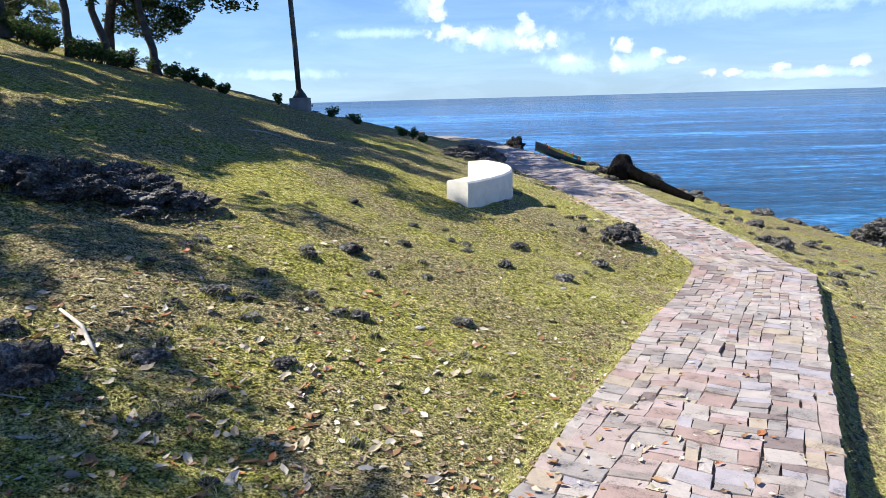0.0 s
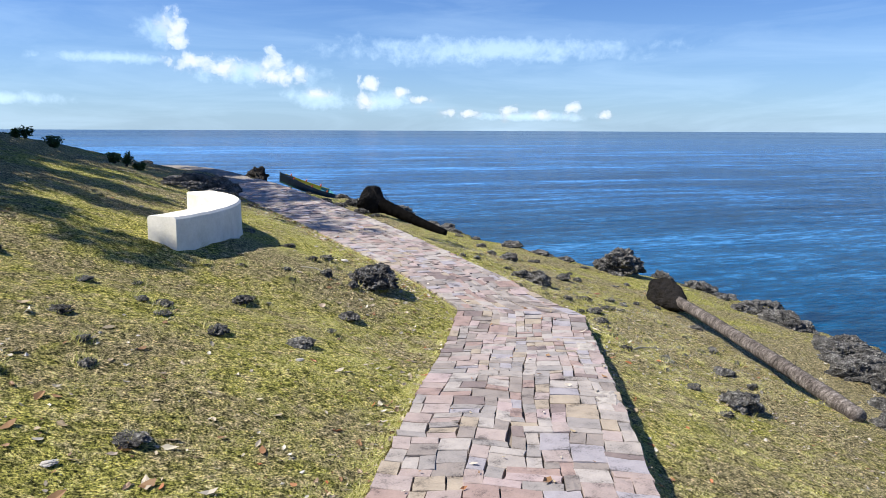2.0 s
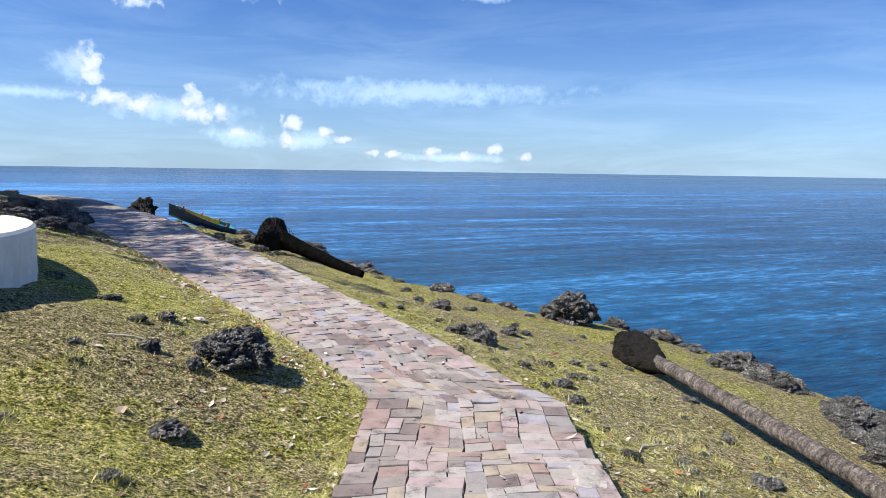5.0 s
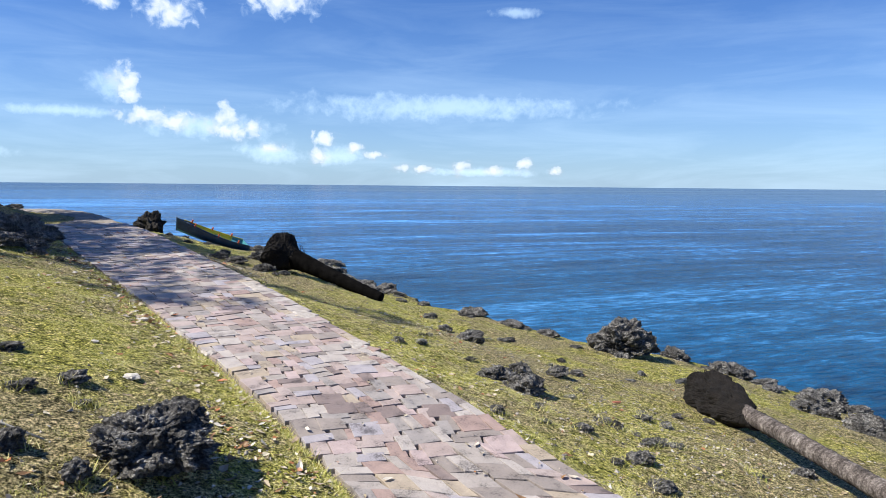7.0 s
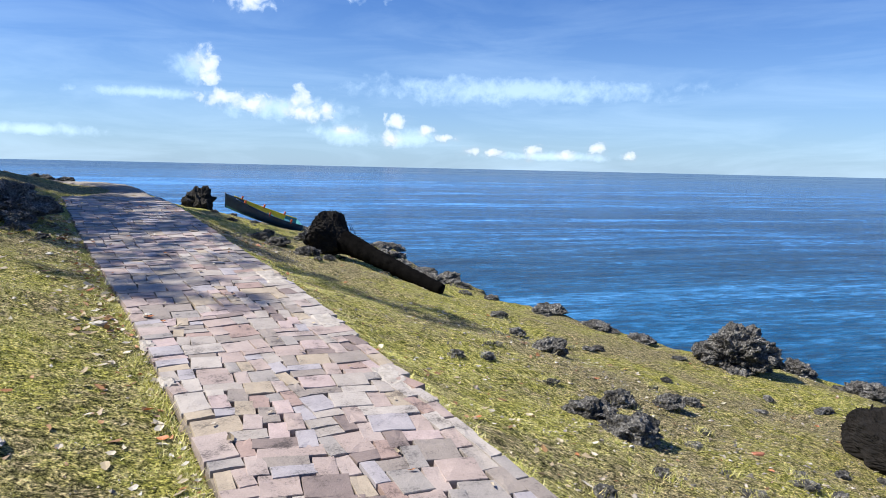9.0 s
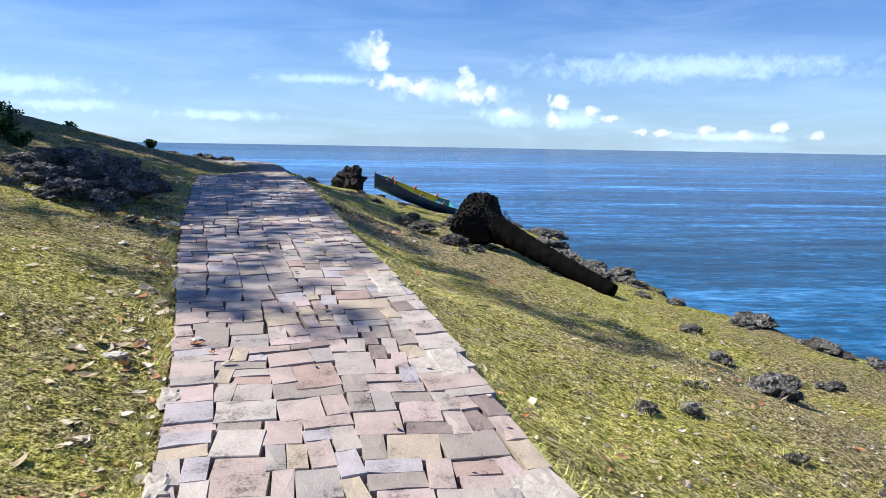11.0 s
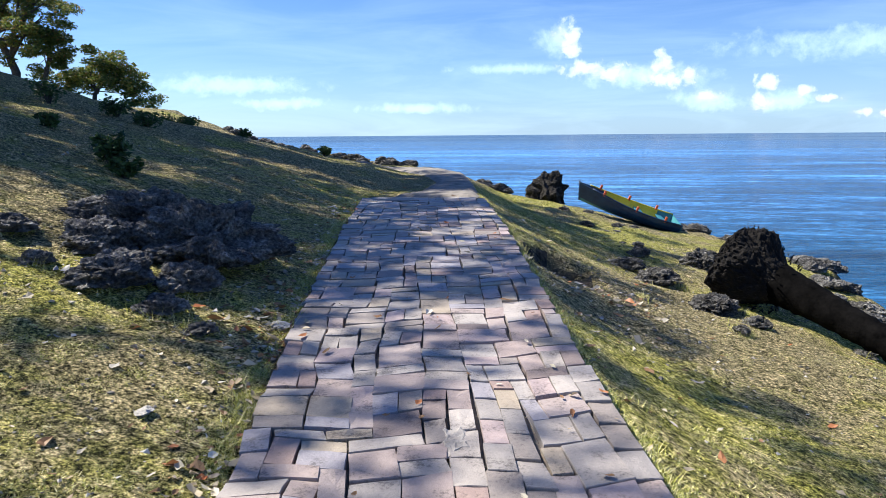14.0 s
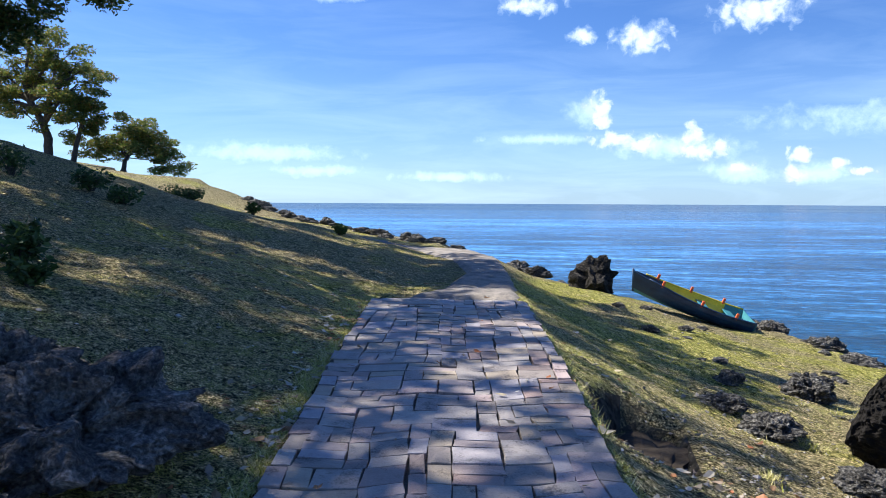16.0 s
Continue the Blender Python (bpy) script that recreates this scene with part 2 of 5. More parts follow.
def sea_material():
    m, k, b = material("sea_water", 0.12, 0, 0.03)
    b.inputs["IOR"].default_value = 1.33
    p = place(k, False)
    sep = k.n("ShaderNodeSeparateXYZ")
    k.link(p, sep.inputs[0])
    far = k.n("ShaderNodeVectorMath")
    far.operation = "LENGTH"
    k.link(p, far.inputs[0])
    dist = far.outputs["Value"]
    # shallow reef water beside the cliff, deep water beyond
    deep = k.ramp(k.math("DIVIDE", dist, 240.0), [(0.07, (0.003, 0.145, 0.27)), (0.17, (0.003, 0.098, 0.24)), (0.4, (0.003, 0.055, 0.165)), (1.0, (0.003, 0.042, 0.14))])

    def drawn(along, turn):
        """Coordinates drawn out along the wind."""
        node = k.n("ShaderNodeMapping")
        node.inputs["Scale"].default_value = (along, 1.0, 1.0)
        node.inputs["Rotation"].default_value = (0, 0, radians(turn))
        k.link(p, node.inputs["Vector"])
        return node.outputs[0]

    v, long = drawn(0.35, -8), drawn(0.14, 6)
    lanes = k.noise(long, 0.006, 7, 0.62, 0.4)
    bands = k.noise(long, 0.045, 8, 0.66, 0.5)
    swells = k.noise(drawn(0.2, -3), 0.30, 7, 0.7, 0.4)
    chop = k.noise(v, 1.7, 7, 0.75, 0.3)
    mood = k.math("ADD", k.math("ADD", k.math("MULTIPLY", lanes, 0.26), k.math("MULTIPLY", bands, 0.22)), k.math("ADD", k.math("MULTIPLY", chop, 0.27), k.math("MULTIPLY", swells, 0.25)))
    # stronger sky reflection towards the left, painted in as paler water
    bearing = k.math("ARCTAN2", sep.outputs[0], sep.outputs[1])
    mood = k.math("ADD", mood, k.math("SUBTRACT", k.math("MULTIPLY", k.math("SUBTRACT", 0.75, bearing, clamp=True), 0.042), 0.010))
    # pale sheen streaks and light and dark wave faces, put into the base colour
    sheen_streaks = k.ramp(mood, [(0.485, (0, 0, 0)), (0.58, (1, 1, 1))])
    wave_shading = k.ramp(mood, [(0.43, (0.25, 0.29, 0.36)), (0.5, (0.85, 0.87, 0.90)), (0.56, (1.8, 1.7, 1.6))])
    water = k.mix(k.math("MULTIPLY", sheen_streaks, 0.55), deep, (0.10, 0.27, 0.56))
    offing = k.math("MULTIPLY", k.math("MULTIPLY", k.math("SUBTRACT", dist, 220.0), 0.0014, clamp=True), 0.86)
    k.link(k.mix(offing, k.mix(1.0, water, wave_shading, "MULTIPLY"), (0.003, 0.022, 0.075)), b.inputs["Base Color"])
    wave = k.math("ADD", k.math("MULTIPLY", k.noise(v, 1.1, 7, 0.68), 0.7), k.math("MULTIPLY", k.noise(v, 0.14, 5, 0.62), 1.8))
    bump(k, b, wave, 1.0, 0.9)
    relief = [n for n in k.t.nodes if n.type == "BUMP"][0]
    k.link(k.math("MINIMUM", 1.0, k.math("DIVIDE", 70.0, dist)), relief.inputs["Strength"])
    k.link(k.math("ADD", 0.16, k.math("MULTIPLY", sheen_streaks, 0.12)), b.inputs["Roughness"])
    return m


def bark_material():
    m, k, b = material("palm_bark", 0.9, 0, 0.15)
    p = place(k)
    sep = k.n("ShaderNodeSeparateXYZ")
    k.link(p, sep.inputs[0])
    ring = k.math("SINE", k.math("ADD", k.math("MULTIPLY", sep.outputs[0], 66.0), k.math("MULTIPLY", k.noise(p, 4, 6, 0.7), 16.0)))
    f = k.math("ADD", k.math("MULTIPLY", k.noise(p, 5, 5, 0.6), 0.5), k.math("MULTIPLY", k.noise(p, 45, 4, 0.7), 0.5))
    col = k.ramp(f, [(0.38, (0.035, 0.03, 0.026)), (0.5, (0.13, 0.11, 0.10)), (0.64, (0.36, 0.32, 0.29))])
    groove = k.ramp(k.math("ADD", k.math("MULTIPLY", ring, 0.5), 0.5), [(0.05, (0.62, 0.61, 0.60)), (0.5, (1, 1, 1))])
    k.link(k.mix(1.0, col, groove, "MULTIPLY"), b.inputs["Base Color"])
    bump(k, b, k.math("ADD", k.math("MULTIPLY", ring, 0.22), k.noise(p, 30, 5, 0.7)), 0.9, 0.03)
    return m


def leaf_material(name, stops, through=0.25):
    m, k, b = material(name, 0.55, 0, 0.35)
    k.link(k.ramp(k.n("ShaderNodeNewGeometry").outputs["Random Per Island"], stops), b.inputs["Base Color"])
    b.inputs["Transmission Weight"].default_value = 0.0
    b.inputs["Subsurface Weight"].default_value = 0.0
    tr = k.n("ShaderNodeBsdfTranslucent")
    k.link(k.ramp(k.n("ShaderNodeNewGeometry").outputs["Random Per Island"], [(p, tuple(min(1, 1.7 * x) for x in c)) for p, c in stops]), tr.inputs[0])
    mx = k.n("ShaderNodeMixShader")
    mx.inputs[0].default_value = through
    out = [n for n in k.t.nodes if n.type == "OUTPUT_MATERIAL"][0]
    k.link(b.outputs[0], mx.inputs[1])
    k.link(tr.outputs[0], mx.inputs[2])
    k.link(mx.outputs[0], out.inputs[0])
    return m


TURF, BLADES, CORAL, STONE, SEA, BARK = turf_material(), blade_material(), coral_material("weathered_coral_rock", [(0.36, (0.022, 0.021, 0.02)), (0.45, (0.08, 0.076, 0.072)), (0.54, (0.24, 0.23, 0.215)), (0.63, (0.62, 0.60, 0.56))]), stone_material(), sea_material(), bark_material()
# the coral again in paler greys, for the mound above the path
PALE_CORAL = coral_material("paler_coral_rock", [(0.34, (0.035, 0.034, 0.033)), (0.45, (0.12, 0.117, 0.114)), (0.54, (0.28, 0.27, 0.26)), (0.64, (0.62, 0.60, 0.57))])
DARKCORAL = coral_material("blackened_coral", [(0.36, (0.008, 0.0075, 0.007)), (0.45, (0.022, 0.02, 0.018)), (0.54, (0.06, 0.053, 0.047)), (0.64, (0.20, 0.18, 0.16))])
MORTAR = simple("sandy_mortar", (0.10, 0.085, 0.07), (0.26, 0.22, 0.18), 6, 0.95, 0.7)
ROUGHPATH = simple("trodden_rubble", (0.12, 0.11, 0.10), (0.36, 0.32, 0.28), 5, 0.95, 0.9, fine=26, distance=0.03)
WHITEWASH = simple("whitewashed_plaster", (0.62, 0.59, 0.50), (0.84, 0.80, 0.71), 3.0, 0.85, 0.35, fine=26)
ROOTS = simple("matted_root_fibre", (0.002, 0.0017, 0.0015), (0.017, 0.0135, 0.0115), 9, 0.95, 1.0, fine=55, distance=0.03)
DARKBARK = simple("near_black_bark", (0.001, 0.001, 0.001), (0.008, 0.0075, 0.0072), 6, 0.95, 1.0, fine=30, spec=0.03)
TREEBARK = simple("tree_bark", (0.03, 0.026, 0.022), (0.11, 0.096, 0.082), 5, 0.9, 0.8, fine=35)
LEAVES = leaf_material("almond_leaves", [(0.0, (0.025, 0.05, 0.012)), (0.6, (0.05, 0.085, 0.018)), (0.88, (0.10, 0.12, 0.025)), (1.0, (0.16, 0.09, 0.03))])
SUNLEAVES = leaf_material("yellow_green_leaves", [(0.0, (0.05, 0.08, 0.018)), (0.5, (0.10, 0.13, 0.025)), (0.85, (0.19, 0.19, 0.04)), (1.0, (0.20, 0.10, 0.03))], 0.35)
LITTER = leaf_material("dry_leaves", [(0.0, (0.50, 0.45, 0.34)), (0.3, (0.30, 0.23, 0.14)), (0.5, (0.60, 0.56, 0.48)), (0.68, (0.20, 0.11, 0.05)), (0.88, (0.26, 0.15, 0.07)), (1.0, (0.42, 0.14, 0.05))], 0.1)
CONCRETE = simple("grey_concrete", (0.16, 0.15, 0.14), (0.34, 0.32, 0.30), 4, 0.9, 0.5)
STEEL = simple("weathered_steel", (0.05, 0.048, 0.045), (0.14, 0.13, 0.12), 3, 0.55, 0.3, metal=0.6)
NAVY = simple("chipped_navy_paint", (0.005, 0.018, 0.060), (0.016, 0.065, 0.15), 4, 0.45, 0.4, spec=0.5)
TEAL = simple("faded_teal_paint", (0.02, 0.14, 0.19), (0.06, 0.26, 0.30), 5, 0.5, 0.4, spec=0.5)
YELLOW = simple("yellow_boat_paint", (0.55, 0.42, 0.02), (0.75, 0.62, 0.06), 5, 0.5, 0.3, spec=0.5)
ORANGE = simple("orange_paint", (0.55, 0.09, 0.03), (0.72, 0.16, 0.06), 8, 0.5, 0.3)
HOLLOW_SHADE = simple("hollow_shade_earth", (0.015, 0.011, 0.008), (0.06, 0.045, 0.03), 6, 0.95, 1.0)
SHRUB = leaf_material("shrub_leaves", [(0.0, (0.02, 0.045, 0.012)), (0.6, (0.045, 0.085, 0.02)), (1.0, (0.08, 0.12, 0.03))], 0.2)


# ---------------------------------------------------------------- mesh helpers
def mesh_object(name, bm, mat, smooth=True):
    me = bpy.data.meshes.new(name)
    bm.to_mesh(me)
    bm.free()
    me.materials.append(mat)
    if smooth:
        me.polygons.foreach_set("use_smooth", [True] * len(me.polygons))
    return new(name, me)


def part(name, bm, mat, parent, label="", smooth=True):
    ob = mesh_object(name, bm, mat, smooth)
    ob.parent = parent
    if label:
        ob["label"] = label
    return ob


def raw(name, verts, faces, mat, smooth=False):
    me = bpy.data.meshes.new(name)
    me.from_pydata([tuple(v) for v in verts], [], [tuple(f) for f in faces])
    me.materials.append(mat)
    if smooth:
        me.polygons.foreach_set("use_smooth", [True] * len(me.polygons))
    me.update()
    return new(name, me)


def fast_mesh(name, verts, loops, sizes, mat, smooth=False):
    """A large mesh from arrays of vertices and of the corners of its faces, all with the same number of corners."""
    me = bpy.data.meshes.new(name)
    verts, loops = np.asarray(verts, np.float32), np.asarray(loops, np.int32).ravel()
    count = len(loops) // sizes
    me.vertices.add(len(verts))
    me.vertices.foreach_set("co", verts.ravel())
    me.loops.add(len(loops))
    me.loops.foreach_set("vertex_index", loops)
    me.polygons.add(count)
    me.polygons.foreach_set("loop_start", np.arange(0, count * sizes, sizes, dtype=np.int32))
    me.polygons.foreach_set("use_smooth", np.full(count, smooth))
    me.materials.append(mat)
    me.update(calc_edges=True)
    me.validate()
    return me


def box(bm, size, m=Matrix.Identity(4), bevel=0.0):
    made = bmesh.ops.create_cube(bm, size=1, matrix=m @ Matrix.Diagonal((*size, 1)))
    if bevel:
        edges = list({e for v in made["verts"] for e in v.link_edges})
        bmesh.ops.bevel(bm, geom=edges, offset=bevel, segments=2, affect="EDGES", profile=0.6)


def tube(bm, points, radii, sides=10, cap=True, wobble=0.0):
    """A round limb along points with a radius at each."""
    rings, pts = [], [Vector(p) for p in points]
    side = Vector((1, 0, 0))
    for i, p in enumerate(pts):
        d = (pts[min(i + 1, len(pts) - 1)] - pts[max(i - 1, 0)]).normalized()
        a = side - d * side.dot(d)
        a = a.normalized() if a.length > 0.05 else d.orthogonal().normalized()
        side, b = a, d.cross(a)
        ring = []
        for j in range(sides):
            w = 2 * math.pi * j / sides
            r = radii[i] * (1 + wobble * noise.noise(Vector((math.cos(w) * 2 + i * 0.7, math.sin(w) * 2, i * 0.9))))
            ring.append(bm.verts.new(p + a * math.cos(w) * r + b * math.sin(w) * r))
        rings.append(ring)
    for r0, r1 in zip(rings, rings[1:]):
        for j in range(sides):
            bm.faces.new((r0[j], r0[(j + 1) % sides], r1[(j + 1) % sides], r1[j]))
    if cap:
        bm.faces.new(list(reversed(rings[0])))
        bm.faces.new(rings[-1])
    return rings


# ---------------------------------------------------------------- the lie of the land
PATH_Y = [-8, 0, 3, 6.5, 8.2, 10.4, 11.5, 12.7, 14, 16, 18, 20.5, 22, 24, 28, 34, 44]
PATH_Z = [-.1, -.42, -.82, -1.07, -1.15, -1.37, -1.31, -1.14, -1.03, -.9, -.72, -.57, -.49, -.40, -.33, -.3, -.5]
LEFT_Y = [-8, 5.09, 11.58, 13.5, 16.1, 19.3, 22.5, 26, 29.2, 33, 37]
LEFT_X = [-5.63, .91, 4.15, 3.75, 3.2, 2.4, 1.7, 1.0, .9, .0, -2.2]
RIGHT_Y = [-8, 3.95, 10.8, 12.3, 14.5, 17.5, 19.6, 22.7, 26, 29.2, 33, 37]
RIGHT_X = [-3.45, 2.4, 5.75, 5.42, 5.05, 4.52, 4.04, 3.46, 2.77, 2.2, 1.3, -.9]
EDGE_Y = [-60, -20, 5, 10.8, 13.8, 16, 18, 20.2, 20.9, 21.7, 22.6, 24, 26, 29.5, 33, 35, 37, 40, 46, 54, 64, 80, 120]
EDGE_X = [6, 9, 10.5, 12.3, 14.6, 15, 15.4, 14.4, 12.2, 10.9, 9.8, 8.8, 8.3, 8.5, 7.4, 5.6, 2.6, -2, -10, -19, -27, -44, -140]
DROP_Q = [0, .12, 1.5, 3, 4.4, 6, 7.8, 11, 16, 30]
DROP = [.0, .22, .65, 1.02, 1.42, 1.75, 2.1, 2.8, 3.9, 7]
SEA_Z = -7.0


def path_z(y):
    return np.interp(y, PATH_Y, PATH_Z)


def swell(x, y):
    """Gentle unevenness, in metres."""
    return (0.045 * np.sin(1.3 * x + 0.7 * y) * np.sin(0.9 * y - 0.5 * x + 1) + 0.025 * np.sin(3.1 * x - 1.7 * y) * np.sin(2.6 * y + 0.8)
            + 0.012 * np.sin(7.3 * x + 2.1 * y) * np.sin(6.1 * y - 3.3 * x))


def land(x, y):
    x, y = np.asarray(x, float), np.asarray(y, float)
    ql = np.interp(y, LEFT_Y, LEFT_X) - x
    qr = x - np.interp(y, RIGHT_Y, RIGHT_X)
    slope = np.interp(y, [22, 30, 38, 46], [.29, .24, .14, .11])
    up = slope * np.clip(ql, 0, 14) + np.interp(y, [26, 36], [0, .12]) * np.clip(ql - 6, 0, 8)
    far = np.interp(y, [38, 52], [0, 1])
    up = up + (1 - far) * 0.06 * np.clip(ql - 14, 0, 60) + far * 0.13 * np.clip(ql - 23, 0, 30)
    down = np.interp(qr, DROP_Q, DROP) * np.interp(y, [24, 30], [1, .85])
    # the paving stands proud of the grass up to the bend, and lies nearly flush beyond it
    down = down - np.interp(y, [10.8, 12.5], [0, .12]) * np.interp(qr, [.0, .12, .9], [0, 1, 0])
    z = path_z(y) + up - np.where(qr > 0, down, 0)
    away = np.clip(np.maximum(ql, qr) / 0.8, 0, 1)
    z = z + swell(x, y) * away
    z = z - 0.42 * np.exp(-((x - 3.92) / .27) ** 4 - ((y - 23.0) / .55) ** 4) * (qr > .06)
    z = z - 0.05 * ((ql <= 0.02) & (qr <= 0.02) & (y < 26.4))
    over = x - np.interp(y, EDGE_Y, EDGE_X) - 0.5 * np.sin(y * 1.7) * np.sin(y * 0.6 + 2) - 0.25 * np.sin(y * 5.1)
    z = z - np.where(over > 0, np.minimum(0.55 * over + 1.6 * np.clip(over - 0.4, 0, 9) + 0.25 * np.sin(x * 7) * np.clip(over, 0, 1), 12), 0)
    return np.maximum(z, SEA_Z - 3)


def ground(x, y):
    return float(land(x, y))


def spaced(lo, hi, fine_lo, fine_hi, fine, ratio=1.18):
    """Coordinates with a fine even stretch and steps that grow outside it."""
    mid = list(np.arange(fine_lo, fine_hi + 1e-6, fine))
    step, p, left = fine, fine_lo, []
    while p > lo:
        step *= ratio
        p -= step
        left.append(p)
    step, p, right = fine, fine_hi, []
    while p < hi:
        step *= ratio
        p += step
        right.append(p)
    return np.array(left[::-1] + mid + right)


def build_ground():
    xs, ys = spaced(-160, 40, -11, 17, 0.12), spaced(-90, 150, -2, 36, 0.12)
    gx, gy = np.meshgrid(xs, ys)
    z = land(gx, gy)
    rng = np.random.RandomState(3)
    z = z + rng.normal(0, 0.006, z.shape) * (np.abs(gx) < 30)
    w, h = len(xs), len(ys)
    verts = np.stack([gx.ravel(), gy.ravel(), z.ravel()], -1)
    i = (np.arange(h - 1)[:, None] * w + np.arange(w - 1)[None]).ravel()
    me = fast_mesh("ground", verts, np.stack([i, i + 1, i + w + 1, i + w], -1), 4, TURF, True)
    return tagged(new("ground", me), "sloping seaside turf, dry green grass over bare soil and coral", "ground", kind="structure")


build_ground()

# The sea reaches the horizon
bm = bmesh.new()
bmesh.ops.create_circle(bm, cap_ends=True, radius=4900, segments=96, matrix=pose(0, 0, SEA_Z))
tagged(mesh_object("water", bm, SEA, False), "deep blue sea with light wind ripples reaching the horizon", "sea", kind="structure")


# ---------------------------------------------------------------- the paved path
# pairs of points on its two edges, from the start to the end of the paving
PAVING = [((-2.93, -2.6), (-1.30, -3.45)), ((.91, 5.09), (2.50, 4.15)), ((4.15, 11.58), (5.75, 10.8)), ((3.77, 13.5), (5.22, 13.4)),
          ((3.2, 16.1), (4.76, 16.4)), ((2.4, 19.3), (4.02, 19.7)), ((1.7, 22.5), (3.42, 22.9)), ((.95, 26.1), (2.72, 26.35))]
MIDS = [(Vector(a) + Vector(b)) / 2 for a, b in PAVING]
ALONG = [0.0]
for p, q in zip(MIDS, MIDS[1:]):
    ALONG.append(ALONG[-1] + (q - p).length)


def on_path(u, v):
    """The place u metres along the path, v of the way across it from its left edge."""
    u = min(max(u, 0.0), ALONG[-1] - 1e-6)
    i = max(k for k in range(len(ALONG) - 1) if ALONG[k] <= u)
    f = (u - ALONG[i]) / (ALONG[i + 1] - ALONG[i])
    l, r = Vector(PAVING[i][0]).lerp(Vector(PAVING[i + 1][0]), f), Vector(PAVING[i][1]).lerp(Vector(PAVING[i + 1][1]), f)
    p = l.lerp(r, v)
    return Vector((p.x, p.y, float(path_z(p.y))))


def build_path():
    bm = bmesh.new()
    rings = []
    for i in range(int(ALONG[-1] / 0.4) + 1):
        l, r = on_path(i * 0.4, 0), on_path(i * 0.4, 1)
        rings.append([bm.verts.new(p) for p in (l + Vector((-.03, 0, -.35)), l, r, r + Vector((.05, -.02, -.7)))])
    for p, q in zip(rings, rings[1:]):
        for j in range(3):
            bm.faces.new((p[j], q[j], q[j + 1], p[j + 1]))
    bmesh.ops.recalc_face_normals(bm, faces=bm.faces)
    return tagged(mesh_object("pavement", bm, MORTAR, False), "footpath of cut sandstone blocks with open joints", "path", kind="structure")


PAVEMENT = build_path()


# ---------------------------------------------------------------- coral rocks
def coral_shape(name, seed, detail=4, rugged=1.0, mat=None):
    """A jagged, pitted lump of old coral, about one metre across."""
    bm = bmesh.new()
    bmesh.ops.create_icosphere(bm, subdivisions=detail, radius=0.5)
    off = Vector((seed * 3.17, seed * 1.9, seed * 0.73))
    for v in bm.verts:
        d = v.co.normalized()
        big = noise.noise(d * 1.3 + off) * 0.42 + noise.noise(d * 2.9 + off) * 0.26
        w = d + noise.noise_vector(d * 2.6 + off) * 0.22 + noise.noise_vector(d * 9 + off) * 0.05
        lump = noise.voronoi(w * 3.4 + off)[0][0]
        knob = noise.voronoi(w * 7.5 - off)[0][0]
        pit = noise.voronoi(w * 12.5 + off)[0][0]
        fine = noise.noise(d * 17 + off) * 0.05 + noise.noise(d * 34 + off) * 0.045 + (noise.noise(d * 62 + off) * 0.02 if detail > 5 else 0)
        r = 0.84 + big + rugged * (0.22 * (1 - min(1, lump * 1.25) ** 2) + 0.15 * (1 - min(1, knob * 1.3) ** 2) - 0.10 * max(0, 1 - pit * 2.6) + fine)
        shift = noise.noise_vector(d * 3.1 + off) * 0.07
        v.co = d * 0.5 * max(.35, r) + shift
        if v.co.z < -0.18:
            v.co.z = -0.18 + (v.co.z + 0.18) * 0.3
    me = bpy.data.meshes.new(name)
    bm.to_mesh(me)
    bm.free()
    me.materials.append(mat or CORAL)
    return me


FINE = [coral_shape("coral", s, 6) for s in range(1, 8)]
ROCKS = [coral_shape("coral", s, 4) for s in range(1, 8)]
BANK = [coral_shape("coral", s, 6, .85, PALE_CORAL) for s in range(1, 8)]
CRAG = coral_shape("coral", 9, 5, .55, DARKCORAL)
PEBBLES = [coral_shape("coral", 20 + s, 4, 0.9) for s in range(5)]


def rock(x, y, size, turn=0.0, shape=0, sink=0.12, small=False, tall=1.0, label="", group="coral rocks on the grass", wide=1.0, name="coral_rock"):
    if "grass" in group:
        size, tall = size * (.7 if size < .45 else .85), tall * .85
    near = name == "coral_rock" and (group == "boulders" or "outcrop" in group or size > .5)
    ob = new(name, (PEBBLES if small else BANK if "bank" in label else FINE if near else ROCKS)[shape % (5 if small else 7)])
    ob.matrix_world = Matrix.Translation((x, y, ground(x, y) + size * tall * (0.3 - sink))) @ Matrix.Rotation(radians(turn), 4, "Z") @ Matrix.Diagonal((size * wide, size, size * tall, 1))
    return tagged(ob, label or "grey pitted coral rock set in the short grass", "rock", group)


# by the path and on the grass uphill
rock(2.98, 11.88, .66, 20, 4, tall=.74, wide=1.15, label="dark jagged coral rock beside the paved path", sink=.08)
rock(2.62, 11.55, .2, 80, 3, small=True)
rock(2.3, 11.75, .24, 10, 1, small=True)
for x, y, s, t in ((2.32, 10.5, .36, .5), (1.08, 10.38, .3, .6), (1.53, 9.0, .34, .5), (.77, 8.94, .28, .6), (-1.04, 8.0, .34, .7), (1.2, 10.5, .16, .6),
                   (-2.0, 4.65, .34, .5), (-1.18, 4.98, .24, .6), (-2.5, 4.0, .5, .8), (-.25, 8.25, .16, .6), (.1, 9.6, .2, .5), (-.75, 7.55, .2, .6),
                   (1.95, 9.7, .18, .5), (-1.7, 6.6, .2, .7), (.3, 5.6, .13, .5), (-.6, 5.9, .15, .5), (1.75, 11.6, .16, .6), (2.6, 12.6, .14, .5)):
    rock(x, y, s, 97 * x, int(abs(31 * x)), small=s < .3, tall=t)
rng_clods = random.Random(12)
